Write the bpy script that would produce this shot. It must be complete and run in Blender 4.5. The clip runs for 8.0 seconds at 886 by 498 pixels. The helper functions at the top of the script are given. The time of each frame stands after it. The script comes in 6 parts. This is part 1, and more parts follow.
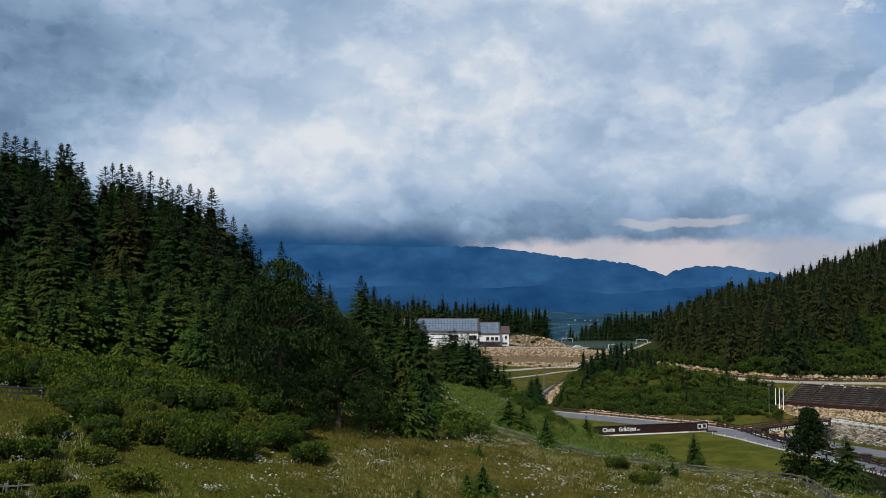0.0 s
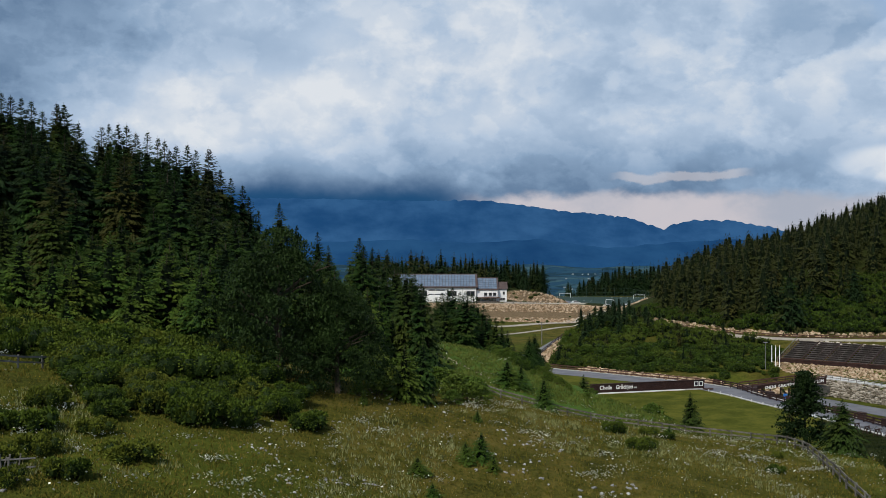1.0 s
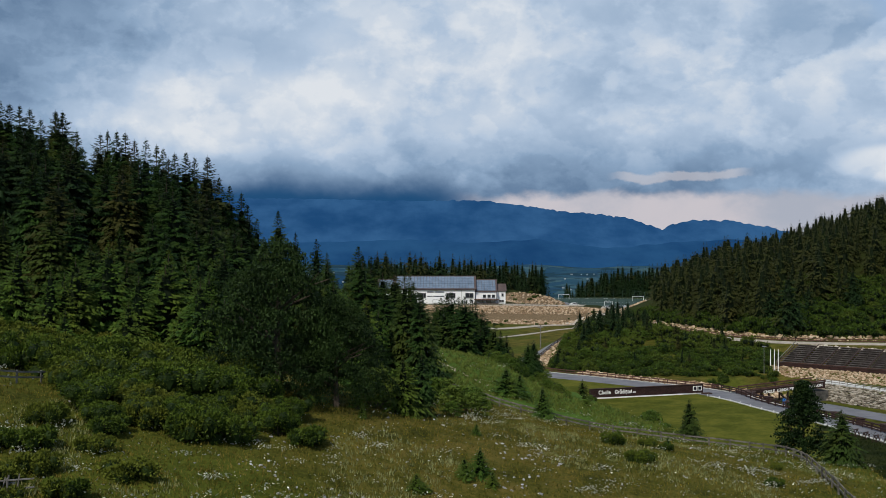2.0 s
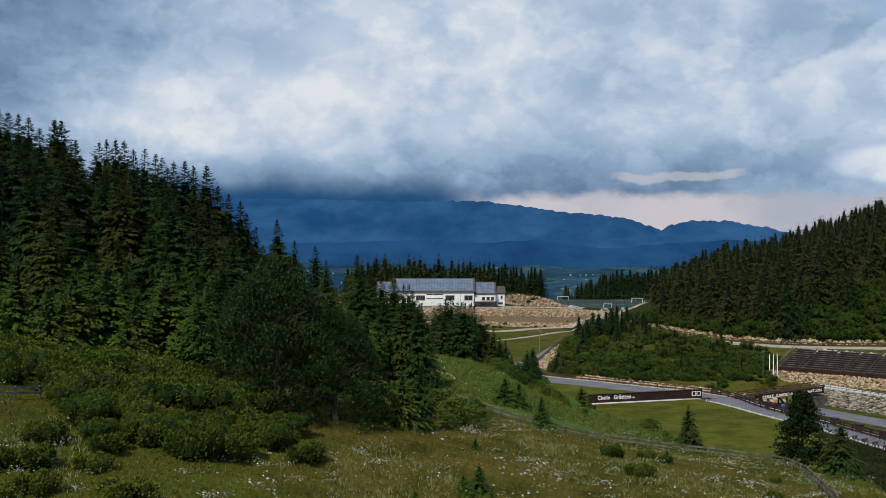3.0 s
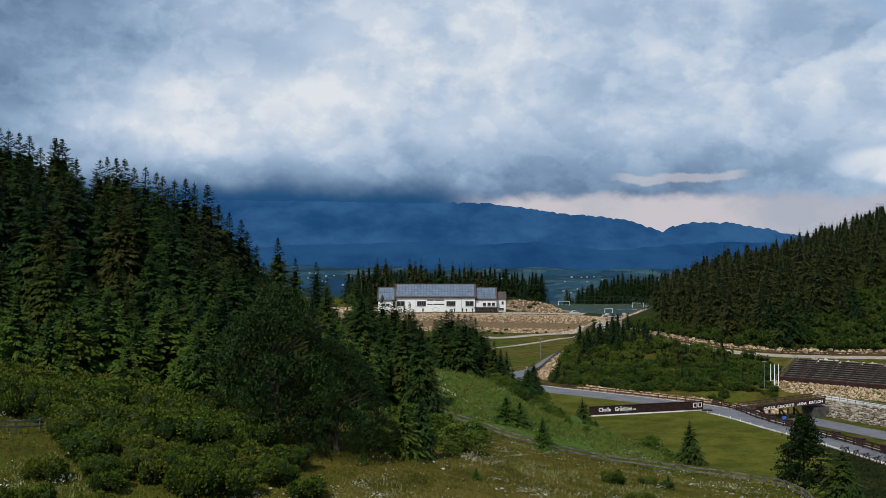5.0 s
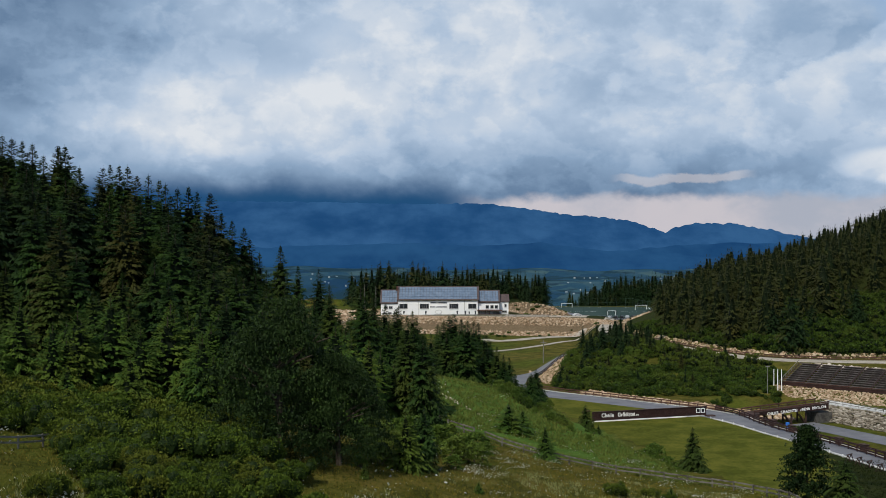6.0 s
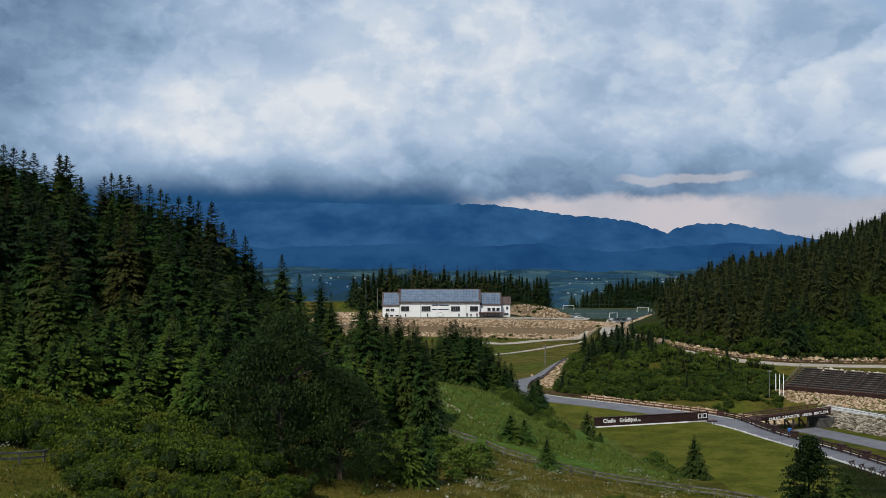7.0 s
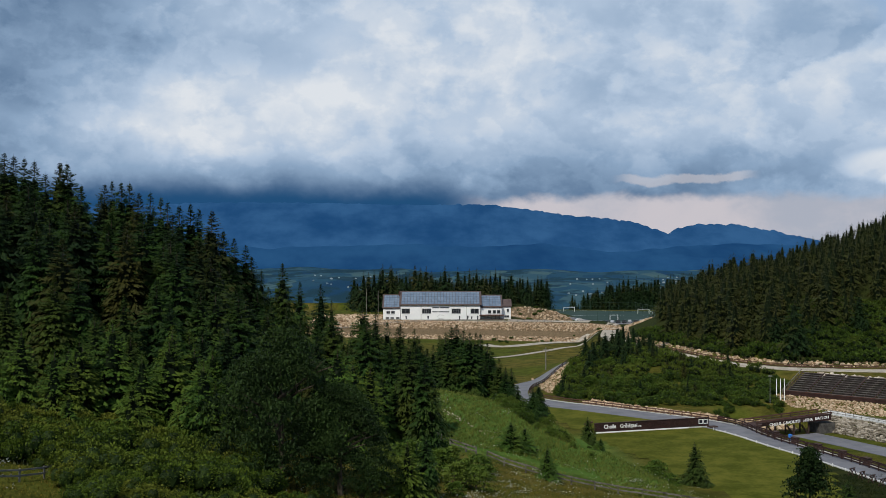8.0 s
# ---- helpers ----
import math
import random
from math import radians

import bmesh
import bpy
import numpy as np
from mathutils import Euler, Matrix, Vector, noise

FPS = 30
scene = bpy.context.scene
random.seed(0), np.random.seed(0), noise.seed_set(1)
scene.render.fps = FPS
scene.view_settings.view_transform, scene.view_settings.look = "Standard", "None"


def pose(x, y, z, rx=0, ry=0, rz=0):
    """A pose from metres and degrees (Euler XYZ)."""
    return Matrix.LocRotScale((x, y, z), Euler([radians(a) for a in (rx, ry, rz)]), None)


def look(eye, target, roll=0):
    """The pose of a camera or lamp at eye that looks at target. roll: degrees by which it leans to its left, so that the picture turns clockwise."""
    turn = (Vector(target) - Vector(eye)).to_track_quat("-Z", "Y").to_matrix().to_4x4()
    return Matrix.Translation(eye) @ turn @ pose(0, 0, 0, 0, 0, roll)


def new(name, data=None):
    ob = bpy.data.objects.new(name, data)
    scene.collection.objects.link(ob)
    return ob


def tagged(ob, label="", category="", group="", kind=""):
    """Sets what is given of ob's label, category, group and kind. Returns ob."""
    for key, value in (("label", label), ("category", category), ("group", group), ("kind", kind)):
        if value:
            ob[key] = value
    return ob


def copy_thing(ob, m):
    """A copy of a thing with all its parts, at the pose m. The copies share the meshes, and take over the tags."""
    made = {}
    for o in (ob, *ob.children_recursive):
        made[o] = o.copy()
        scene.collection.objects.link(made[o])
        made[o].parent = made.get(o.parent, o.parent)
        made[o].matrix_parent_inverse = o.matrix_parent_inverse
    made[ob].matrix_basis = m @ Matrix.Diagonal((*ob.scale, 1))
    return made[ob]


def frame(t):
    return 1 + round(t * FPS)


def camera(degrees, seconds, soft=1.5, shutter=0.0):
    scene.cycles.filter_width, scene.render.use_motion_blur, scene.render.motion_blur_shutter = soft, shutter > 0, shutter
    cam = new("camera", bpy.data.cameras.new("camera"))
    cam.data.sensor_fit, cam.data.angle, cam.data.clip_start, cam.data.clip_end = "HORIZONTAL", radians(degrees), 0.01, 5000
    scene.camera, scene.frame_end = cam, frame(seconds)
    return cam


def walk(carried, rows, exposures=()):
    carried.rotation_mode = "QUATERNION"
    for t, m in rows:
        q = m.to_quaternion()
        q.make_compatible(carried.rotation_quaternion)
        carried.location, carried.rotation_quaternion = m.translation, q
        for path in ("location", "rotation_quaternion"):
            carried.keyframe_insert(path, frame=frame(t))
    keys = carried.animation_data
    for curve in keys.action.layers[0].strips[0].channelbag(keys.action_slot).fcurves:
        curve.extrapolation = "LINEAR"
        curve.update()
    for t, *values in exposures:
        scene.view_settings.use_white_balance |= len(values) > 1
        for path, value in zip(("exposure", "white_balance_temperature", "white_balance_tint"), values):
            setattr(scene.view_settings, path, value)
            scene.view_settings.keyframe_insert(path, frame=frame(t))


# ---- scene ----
import functools
import itertools

cam = camera(45.6, 8.0, 0.5)
EYE = 30.0
# seconds, x, y, z, yaw, pitch, roll
PATH = [
    (0.0, 0.00, -0.12, -0.97, 0.207, 2.479, -0.035),
    (0.1, 0.00, -0.11, -0.88, 0.195, 1.990, -0.04),
    (0.2, 0.00, -0.10, -0.79, 0.180, 1.440, -0.05),
    (0.3, -0.01, -0.09, -0.69, 0.165, 0.885, -0.06),
    (0.4, -0.02, -0.08, -0.60, 0.150, 0.330, -0.07),
    (0.5, -0.034, -0.061, -0.505, 0.141, 0.025, -0.06),
    (0.7, -0.036, -0.055, -0.305, 0.122, -0.020, -0.04),
    (1.0, -0.039, -0.051, 0.0, 0.096, -0.036, -0.025),
    (1.5, -0.045, -0.06, 0.482, 0.065, -0.041, -0.01),
    (3.0, -0.042, -0.007, 1.919, -0.023, -0.026, -0.007),
    (3.5, -0.039, 0.007, 2.454, -0.018, 0.0, -0.007),
    (4.0, -0.034, 0.018, 2.976, -0.021, 0.0, 0.003),
    (4.5, -0.031, 0.031, 3.47, -0.014, 0.024, 0.009),
    (6.0, 0.004, 0.114, 4.882, 0.19, 0.079, 0.015),
    (6.5, 0.017, 0.15, 5.351, 0.242, 0.097, 0.018),
    (7.0, 0.033, 0.174, 5.852, 0.284, 0.102, 0.03),
    (7.5, 0.042, 0.203, 6.38, 0.303, 0.109, 0.025),
    (8.0, 0.048, 0.236, 6.92, 0.321, 0.105, 0.015),
]
walk(cam, [(t, pose(x, y, EYE + z, 90 + pitch, roll, yaw)) for t, x, y, z, yaw, pitch, roll in PATH])

# ---- sky, sun ----
SUN_EL, SUN_AZ = radians(50), radians(-152)  # azimuth from +y towards +x
world = bpy.data.worlds.new("sky_world")
scene.world = world
world.use_nodes = True


class Nodes:
    """Short hand for building a node tree."""

    def __init__(self, tree):
        self.tree = tree

    def put(self, slot, value):
        if hasattr(value, "links"):
            self.tree.links.new(value, slot)
        elif value is not None:
            slot.default_value = value

    def node(self, kind):
        return self.tree.nodes.new(kind)

    def math(self, op, a, b=None, c=None, clamp=False):
        n = self.node("ShaderNodeMath")
        n.operation, n.use_clamp = op, clamp
        for slot, v in zip(n.inputs, (a, b, c)):
            self.put(slot, v)
        return n.outputs[0]

    def vec(self, op, a, b=None):
        n = self.node("ShaderNodeVectorMath")
        n.operation = op
        self.put(n.inputs[0], a)
        if b is not None:
            self.put(n.inputs[1], b)
        return n.outputs[0]

    def noise(self, vector, scale, detail=4.0, rough=0.55, distortion=0.0):
        n = self.node("ShaderNodeTexNoise")
        self.put(n.inputs["Vector"], vector)
        n.inputs["Scale"].default_value = scale
        n.inputs["Detail"].default_value = detail
        n.inputs["Roughness"].default_value = rough
        n.inputs["Distortion"].default_value = distortion
        return n.outputs["Fac"]

    def noise_color(self, vector, scale):
        n = self.node("ShaderNodeTexNoise")
        self.put(n.inputs["Vector"], vector)
        n.inputs["Scale"].default_value, n.inputs["Detail"].default_value, n.inputs["Roughness"].default_value = scale, 6.0, 0.6
        return n.outputs["Color"]

    def remap(self, value, a, b, c=0.0, d=1.0, smooth=True):
        n = self.node("ShaderNodeMapRange")
        n.interpolation_type = "SMOOTHSTEP" if smooth else "LINEAR"
        for slot, v in zip(n.inputs, (value, a, b, c, d)):
            self.put(slot, v)
        return n.outputs[0]

    def mix(self, fac, a, b, blend="MIX"):
        n = self.node("ShaderNodeMix")
        n.data_type, n.blend_type = "RGBA", blend
        self.put(n.inputs[0], fac)
        self.put(n.inputs[6], (*a, 1) if isinstance(a, tuple) else a)
        self.put(n.inputs[7], (*b, 1) if isinstance(b, tuple) else b)
        return n.outputs[2]

    def ramp(self, value, *stops):
        n = self.node("ShaderNodeValToRGB")
        while len(n.color_ramp.elements) < len(stops):
            n.color_ramp.elements.new(0.5)
        for el, (at, col) in zip(n.color_ramp.elements, stops):
            el.position, el.color = at, (*col, 1)
        self.put(n.inputs[0], value)
        return n.outputs[0]


def build_sky():
    g = Nodes(world.node_tree)
    g.tree.nodes.clear()
    way = g.node("ShaderNodeTexCoord").outputs["Generated"]
    sep = g.node("ShaderNodeSeparateXYZ")
    g.put(sep.inputs[0], way)
    x, y, z = sep.outputs
    sky = g.node("ShaderNodeTexSky")
    sky.sky_type, sky.sun_disc, sky.sun_elevation, sky.sun_rotation = "NISHITA", False, SUN_EL, SUN_AZ
    sky.altitude, sky.air_density, sky.dust_density = 1300.0, 1.0, 0.6
    clear = g.mix(1.0, sky.outputs[0], (0.11, 0.11, 0.11), "MULTIPLY")
    # cloud masses: broad forms, billows and wisps over the sphere of the sky
    shape = g.vec("MULTIPLY", way, (1.0, 1.0, 1.45))
    big = g.noise(g.vec("ADD", shape, (3.1, 7.7, 0.4)), 3.4, 2.0, 0.5, 0.1)
    mid = g.noise(g.vec("ADD", shape, (1.3, 2.9, 5.2)), 8.5, 6.0, 0.60, 0.12)
    puff = g.noise(g.vec("ADD", shape, (4.4, 0.9, 2.2)), 19.0, 9.0, 0.62, 0.10)
    ridged = g.math("ABSOLUTE", g.math("SUBTRACT", g.noise(g.vec("ADD", shape, (8.4, 1.9, 3.2)), 12.0, 6.0, 0.58, 0.1), 0.5))
    jitter = g.math("SUBTRACT", mid, 0.5)

    def mass(cx, cz, rx, rz, edge=1.0, rag=0.9):
        """A soft-edged mass of cloud, one in its middle, none outside."""
        dx = g.math("MULTIPLY", g.math("SUBTRACT", x, cx), 1 / rx)
        dz = g.math("MULTIPLY", g.math("SUBTRACT", z, cz), 1 / rz)
        far = g.math("ADD", g.math("MULTIPLY", dx, dx), g.math("MULTIPLY", dz, dz))
        far = g.math("ADD", g.math("SQRT", far), g.math("MULTIPLY", jitter, rag))
        return g.remap(far, 1.0 + edge * 0.5, 1.0 - edge * 0.5)

    tone = g.math("ADD", 0.69, g.math("MULTIPLY", g.math("SUBTRACT", big, 0.5), 0.30))
    tone = g.math("ADD", tone, g.math("MULTIPLY", jitter, 0.24))
    tone = g.math("ADD", tone, g.math("MULTIPLY", g.math("SUBTRACT", puff, 0.5), 0.15))
    tone = g.math("SUBTRACT", tone, g.math("MULTIPLY", g.math("SUBTRACT", ridged, 0.1), 0.10))
    # heaped heads of cloud, lit from above
    curl = g.vec("ADD", shape, g.mix(1.0, g.noise_color(way, 16.0), (0.05, 0.05, 0.05), "MULTIPLY"))
    for scale, amount in ((9.0, 0.20), (21.0, 0.12)):
        head = g.node("ShaderNodeTexVoronoi")
        head.feature = "SMOOTH_F1"
        head.inputs["Scale"].default_value, head.inputs["Smoothness"].default_value = scale, 0.35
        g.put(head.inputs["Vector"], g.vec("MULTIPLY", curl, (1.0, 1.0, 1.15)))
        tone = g.math("ADD", tone, g.math("MULTIPLY", g.math("SUBTRACT", 0.42, head.outputs["Distance"]), g.math("MULTIPLY", g.remap(z, 0.055, 0.12), amount)))
    # crisp billowing edges of the nearer clouds
    for scale, lo, hi, amount, at in ((5.5, 0.46, 0.57, 0.11, (2.2, 6.1, 1.4)), (11.0, 0.47, 0.57, 0.08, (7.2, 3.3, 0.4)), (23.0, 0.48, 0.58, 0.06, (0.6, 4.1, 9.4))):
        edge = g.remap(g.noise(g.vec("ADD", shape, at), scale, 9.0, 0.56, 0.15), lo, hi)
        tone = g.math("ADD", tone, g.math("MULTIPLY", g.math("SUBTRACT", edge, 0.5), amount))
    for amount, cx, cz, rx, rz, edge in ((-0.26, -0.40, 0.185, 0.13, 0.085, 1.0), (0.20, -0.21, 0.125, 0.12, 0.040, 1.2), (0.15, -0.08, 0.175, 0.16, 0.06, 1.4),
                                         (0.08, 0.42, 0.135, 0.09, 0.045, 0.8), (0.06, 0.30, 0.20, 0.14, 0.05, 0.8), (0.10, 0.16, 0.14, 0.16, 0.05, 1.4), (0.22, 0.40, 0.075, 0.05, 0.016, 0.5), (0.13, 0.02, 0.285, 0.38, 0.07, 1.6)):
        tone = g.math("ADD", tone, g.math("MULTIPLY", mass(cx, cz, rx, rz, edge), amount))
    # a towering cloud with a crisp sunlit rim to the right
    line = g.math("ADD", 0.128, g.math("MULTIPLY", g.math("SUBTRACT", x, 0.24), 0.475))
    over = g.math("SUBTRACT", g.math("ADD", g.math("SUBTRACT", z, line), g.math("MULTIPLY", g.math("SUBTRACT", puff, 0.5), 0.05)), g.math("MULTIPLY", jitter, 0.03))
    inside = g.math("MULTIPLY", g.remap(over, 0.003, -0.004), g.remap(x, 0.23, 0.36))
    tone = g.math("ADD", tone, g.math("MULTIPLY", g.math("MULTIPLY", inside, g.remap(over, -0.05, 0.0)), 0.09))
    above = g.math("MULTIPLY", g.remap(over, 0.0, 0.006), g.math("MULTIPLY", g.remap(x, 0.20, 0.30), g.remap(over, 0.09, 0.03)))
    tone = g.math("SUBTRACT", tone, g.math("MULTIPLY", above, 0.10))
    # the dark base over the mountains
    base = g.remap(g.math("ADD", z, g.math("MULTIPLY", jitter, 0.05)), 0.118, 0.045)
    tone = g.math("SUBTRACT", tone, g.math("MULTIPLY", g.math("MULTIPLY", base, g.remap(x, 0.42, 0.15, 0.45, 1.0)), 0.36))
    cloud = g.ramp(tone, (0.05, (0.045, 0.115, 0.240)), (0.30, (0.140, 0.225, 0.355)), (0.52, (0.265, 0.380, 0.540)), (0.72, (0.44, 0.55, 0.70)), (0.95, (0.72, 0.76, 0.81)))
    # gaps of blue to the upper right
    gap = g.math("MULTIPLY", g.remap(g.math("ADD", x, g.math("MULTIPLY", z, 0.9)), 0.53, 0.59), g.remap(puff, 0.66, 0.54))
    cloud = g.mix(g.math("MULTIPLY", gap, 0.8), cloud, clear)
    # pale clear strip low over the mountains
    strip = g.math("MULTIPLY", g.remap(g.math("ADD", z, g.math("MULTIPLY", g.math("SUBTRACT", puff, 0.5), 0.028)), 0.055, 0.043), g.remap(x, 0.0, 0.06))
    cloud = g.mix(strip, cloud, g.mix(g.remap(mid, 0.35, 0.65), (0.40, 0.43, 0.51), (0.57, 0.54, 0.58)))
    # a thin bright bar of cloud over the ridge
    level = g.math("ADD", z, g.math("MULTIPLY", g.math("SUBTRACT", puff, 0.5), 0.020))
    level = g.math("ADD", level, g.math("MULTIPLY", jitter, 0.010))
    bar = g.math("MULTIPLY", g.remap(g.math("ABSOLUTE", g.math("SUBTRACT", level, 0.0665)), 0.0052, 0.0025),
                 g.math("MULTIPLY", g.remap(x, 0.150, 0.175), g.remap(x, 0.285, 0.262)))
    cloud = g.mix(g.math("MULTIPLY", bar, 0.5), cloud, (0.62, 0.59, 0.61))
    # cloud resting on the mountains to the west
    rest = g.math("MULTIPLY", g.remap(g.math("ADD", z, g.math("MULTIPLY", jitter, 0.03)), 0.075, 0.045), g.remap(x, 0.06, -0.02))
    cloud = g.mix(rest, cloud, (0.016, 0.075, 0.185))
    below = g.remap(z, -0.02, -0.005)
    cloud = g.mix(below, (0.05, 0.08, 0.12), cloud)
    bg = g.node("ShaderNodeBackground")
    g.put(bg.inputs[0], cloud)
    bg.inputs[1].default_value = 1.0
    out = g.node("ShaderNodeOutputWorld")
    g.put(out.inputs[0], bg.outputs[0])


build_sky()
sun = new("sun", bpy.data.lights.new("sun", "SUN"))
sun.data.energy, sun.data.angle, sun.data.color = 3.4, radians(1.5), (1.0, 0.94, 0.82)
sun_from = Vector((math.sin(SUN_AZ) * math.cos(SUN_EL), math.cos(SUN_AZ) * math.cos(SUN_EL), math.sin(SUN_EL)))
sun.matrix_world = look(sun_from * 100, (0, 0, 0))

# ---- materials ----
class Surface(Nodes):
    """A principled material being built; p is the shader."""

    def __init__(self, name):
        self.material = bpy.data.materials.new(name)
        self.material.use_nodes = True
        self.tree = self.material.node_tree
        self.p = self.tree.nodes["Principled BSDF"]
        self.p.inputs["Specular IOR Level"].default_value = 0.25
        self.where = self.node("ShaderNodeTexCoord").outputs["Object"]
        self.place = self.node("ShaderNodeNewGeometry").outputs["Position"]

    def random(self):
        return self.node("ShaderNodeObjectInfo").outputs["Random"]

    def island(self):
        return self.node("ShaderNodeNewGeometry").outputs["Random Per Island"]

    def color(self, value):
        self.put(self.p.inputs["Base Color"], (*value, 1) if isinstance(value, tuple) else value)

    def rough(self, value):
        self.put(self.p.inputs["Roughness"], value)

    def bump(self, height, strength=0.4, distance=0.05):
        n = self.node("ShaderNodeBump")
        n.inputs["Strength"].default_value, n.inputs["Distance"].default_value = strength, distance
        self.put(n.inputs["Height"], height)
        self.put(self.p.inputs["Normal"], n.outputs[0])


def painted(name, col, col2, scale=2.0, rough=0.7, grain=20.0, depth=0.01, metal=0.0):
    s = Surface(name)
    a = s.noise(s.place, scale, 5.0)
    b = s.noise(s.place, grain, 3.0)
    s.color(s.mix(s.remap(s.math("ADD", s.math("MULTIPLY", a, 0.7), s.math("MULTIPLY", b, 0.3)), 0.35, 0.65), col, col2))
    s.rough(rough)
    s.p.inputs["Metallic"].default_value = metal
    s.bump(b, 0.3, depth)
    return s.material


def foliage(name, dark, light, tip, spread=0.5, gloss=0.6):
    """Leaves and needles: each tree its own shade, each spray its own too."""
    s = Surface(name)
    leaf = s.island()
    tree = s.random()
    patch = s.noise(s.place, 0.45, 3.0)
    k = s.math("ADD", s.math("MULTIPLY", leaf, 0.55), s.math("MULTIPLY", s.math("SUBTRACT", patch, 0.5), 1.3))
    base = s.mix(s.math("ADD", k, 0.1, clamp=True), dark, light)
    base = s.mix(s.math("MULTIPLY", s.remap(tree, 0.55, 1.0), spread), base, tip)
    stand = s.noise(s.place, 0.17, 2.0, 0.6)
    base = s.mix(s.math("MULTIPLY", s.remap(stand, 0.54, 0.66), spread), base, tip)
    s.color(base)
    s.rough(gloss)
    s.p.inputs["Specular IOR Level"].default_value = 0.07
    return s.material


def build_ground_material():
    s = Surface("meadow_ground")
    big = s.noise(s.place, 0.035, 4.0, 0.6)
    mid = s.noise(s.place, 0.28, 6.0, 0.62)
    fine = s.noise(s.place, 3.5, 5.0, 0.65)
    grass = s.ramp(s.math("ADD", s.math("MULTIPLY", mid, 0.62), s.math("MULTIPLY", fine, 0.38)),
                   (0.36, (0.022, 0.027, 0.005)), (0.47, (0.062, 0.060, 0.011)), (0.56, (0.105, 0.086, 0.020)), (0.68, (0.150, 0.108, 0.036)))
    green = s.ramp(s.math("ADD", s.math("MULTIPLY", mid, 0.5), s.math("MULTIPLY", fine, 0.5)),
                   (0.37, (0.024, 0.036, 0.005)), (0.63, (0.084, 0.096, 0.014)))
    col = s.mix(s.remap(big, 0.42, 0.62), grass, green)
    # fields, hedges and woods of the distant valley, the haze of distance painted in blue
    sep = s.node("ShaderNodeSeparateXYZ")
    s.put(sep.inputs[0], s.place)
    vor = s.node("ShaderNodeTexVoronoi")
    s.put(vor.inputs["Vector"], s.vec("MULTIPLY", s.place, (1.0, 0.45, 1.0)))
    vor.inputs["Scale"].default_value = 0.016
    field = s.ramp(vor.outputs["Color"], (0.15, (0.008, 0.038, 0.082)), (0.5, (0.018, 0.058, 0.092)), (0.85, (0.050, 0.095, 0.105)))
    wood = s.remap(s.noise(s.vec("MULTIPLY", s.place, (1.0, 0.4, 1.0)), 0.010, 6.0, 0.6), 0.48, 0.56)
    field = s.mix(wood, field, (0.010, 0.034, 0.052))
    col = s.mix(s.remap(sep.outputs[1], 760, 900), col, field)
    # darker green-brown ground under the eastern wood
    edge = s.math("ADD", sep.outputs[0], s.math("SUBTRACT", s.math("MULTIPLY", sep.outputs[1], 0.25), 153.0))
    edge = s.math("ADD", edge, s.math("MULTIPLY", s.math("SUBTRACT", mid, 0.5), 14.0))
    wood_floor = s.math("MULTIPLY", s.remap(edge, 0.0, 10.0), s.math("MULTIPLY", s.remap(sep.outputs[1], 266, 273), s.remap(sep.outputs[1], 640, 560)))
    col = s.mix(wood_floor, col, s.mix(s.remap(fine, 0.35, 0.65), (0.012, 0.018, 0.005), (0.034, 0.042, 0.010)))
    # lush grass on the bank beyond the fence
    lush = s.math("MULTIPLY", s.math("MULTIPLY", s.remap(sep.outputs[1], 111, 119), s.remap(sep.outputs[1], 205, 190)), s.remap(sep.outputs[0], 34, 24))
    col = s.mix(lush, col, s.ramp(s.math("ADD", s.math("MULTIPLY", mid, 0.6), s.math("MULTIPLY", fine, 0.4)), (0.38, (0.036, 0.066, 0.010)), (0.50, (0.062, 0.115, 0.020)), (0.64, (0.105, 0.150, 0.032))))
    # ground below the fence's end, its colour darkened to stand in for cloud shade
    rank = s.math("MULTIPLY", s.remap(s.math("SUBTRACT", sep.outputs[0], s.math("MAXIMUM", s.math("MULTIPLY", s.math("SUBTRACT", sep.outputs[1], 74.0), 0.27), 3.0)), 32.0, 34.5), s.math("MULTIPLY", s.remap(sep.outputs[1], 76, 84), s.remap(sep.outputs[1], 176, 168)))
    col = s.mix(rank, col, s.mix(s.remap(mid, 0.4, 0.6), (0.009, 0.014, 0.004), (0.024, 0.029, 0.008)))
    # bare tawny soil of the riprap bank and the cut
    bank_v = s.math("ADD", sep.outputs[1], s.math("MULTIPLY", s.math("SUBTRACT", sep.outputs[0], 20.0), 0.25))
    soil = s.math("MULTIPLY", s.math("MULTIPLY", s.remap(bank_v, 446, 451), s.remap(bank_v, 482, 476)), s.math("MULTIPLY", s.remap(sep.outputs[0], -70, -58), s.remap(sep.outputs[0], 92, 82)))
    cutting = s.math("MULTIPLY", s.math("MULTIPLY", s.remap(sep.outputs[1], 508, 514), s.remap(sep.outputs[1], 538, 533)), s.math("MULTIPLY", s.remap(sep.outputs[0], 26, 30), s.remap(sep.outputs[0], 76, 68)))
    soil = s.math("MAXIMUM", soil, cutting)
    col = s.mix(soil, col, s.mix(s.remap(fine, 0.35, 0.65), (0.085, 0.062, 0.036), (0.19, 0.14, 0.088)))
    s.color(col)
    s.rough(0.95)
    s.p.inputs["Specular IOR Level"].default_value = 0.03
    s.bump(fine, 0.8, 0.2)
    return s.material


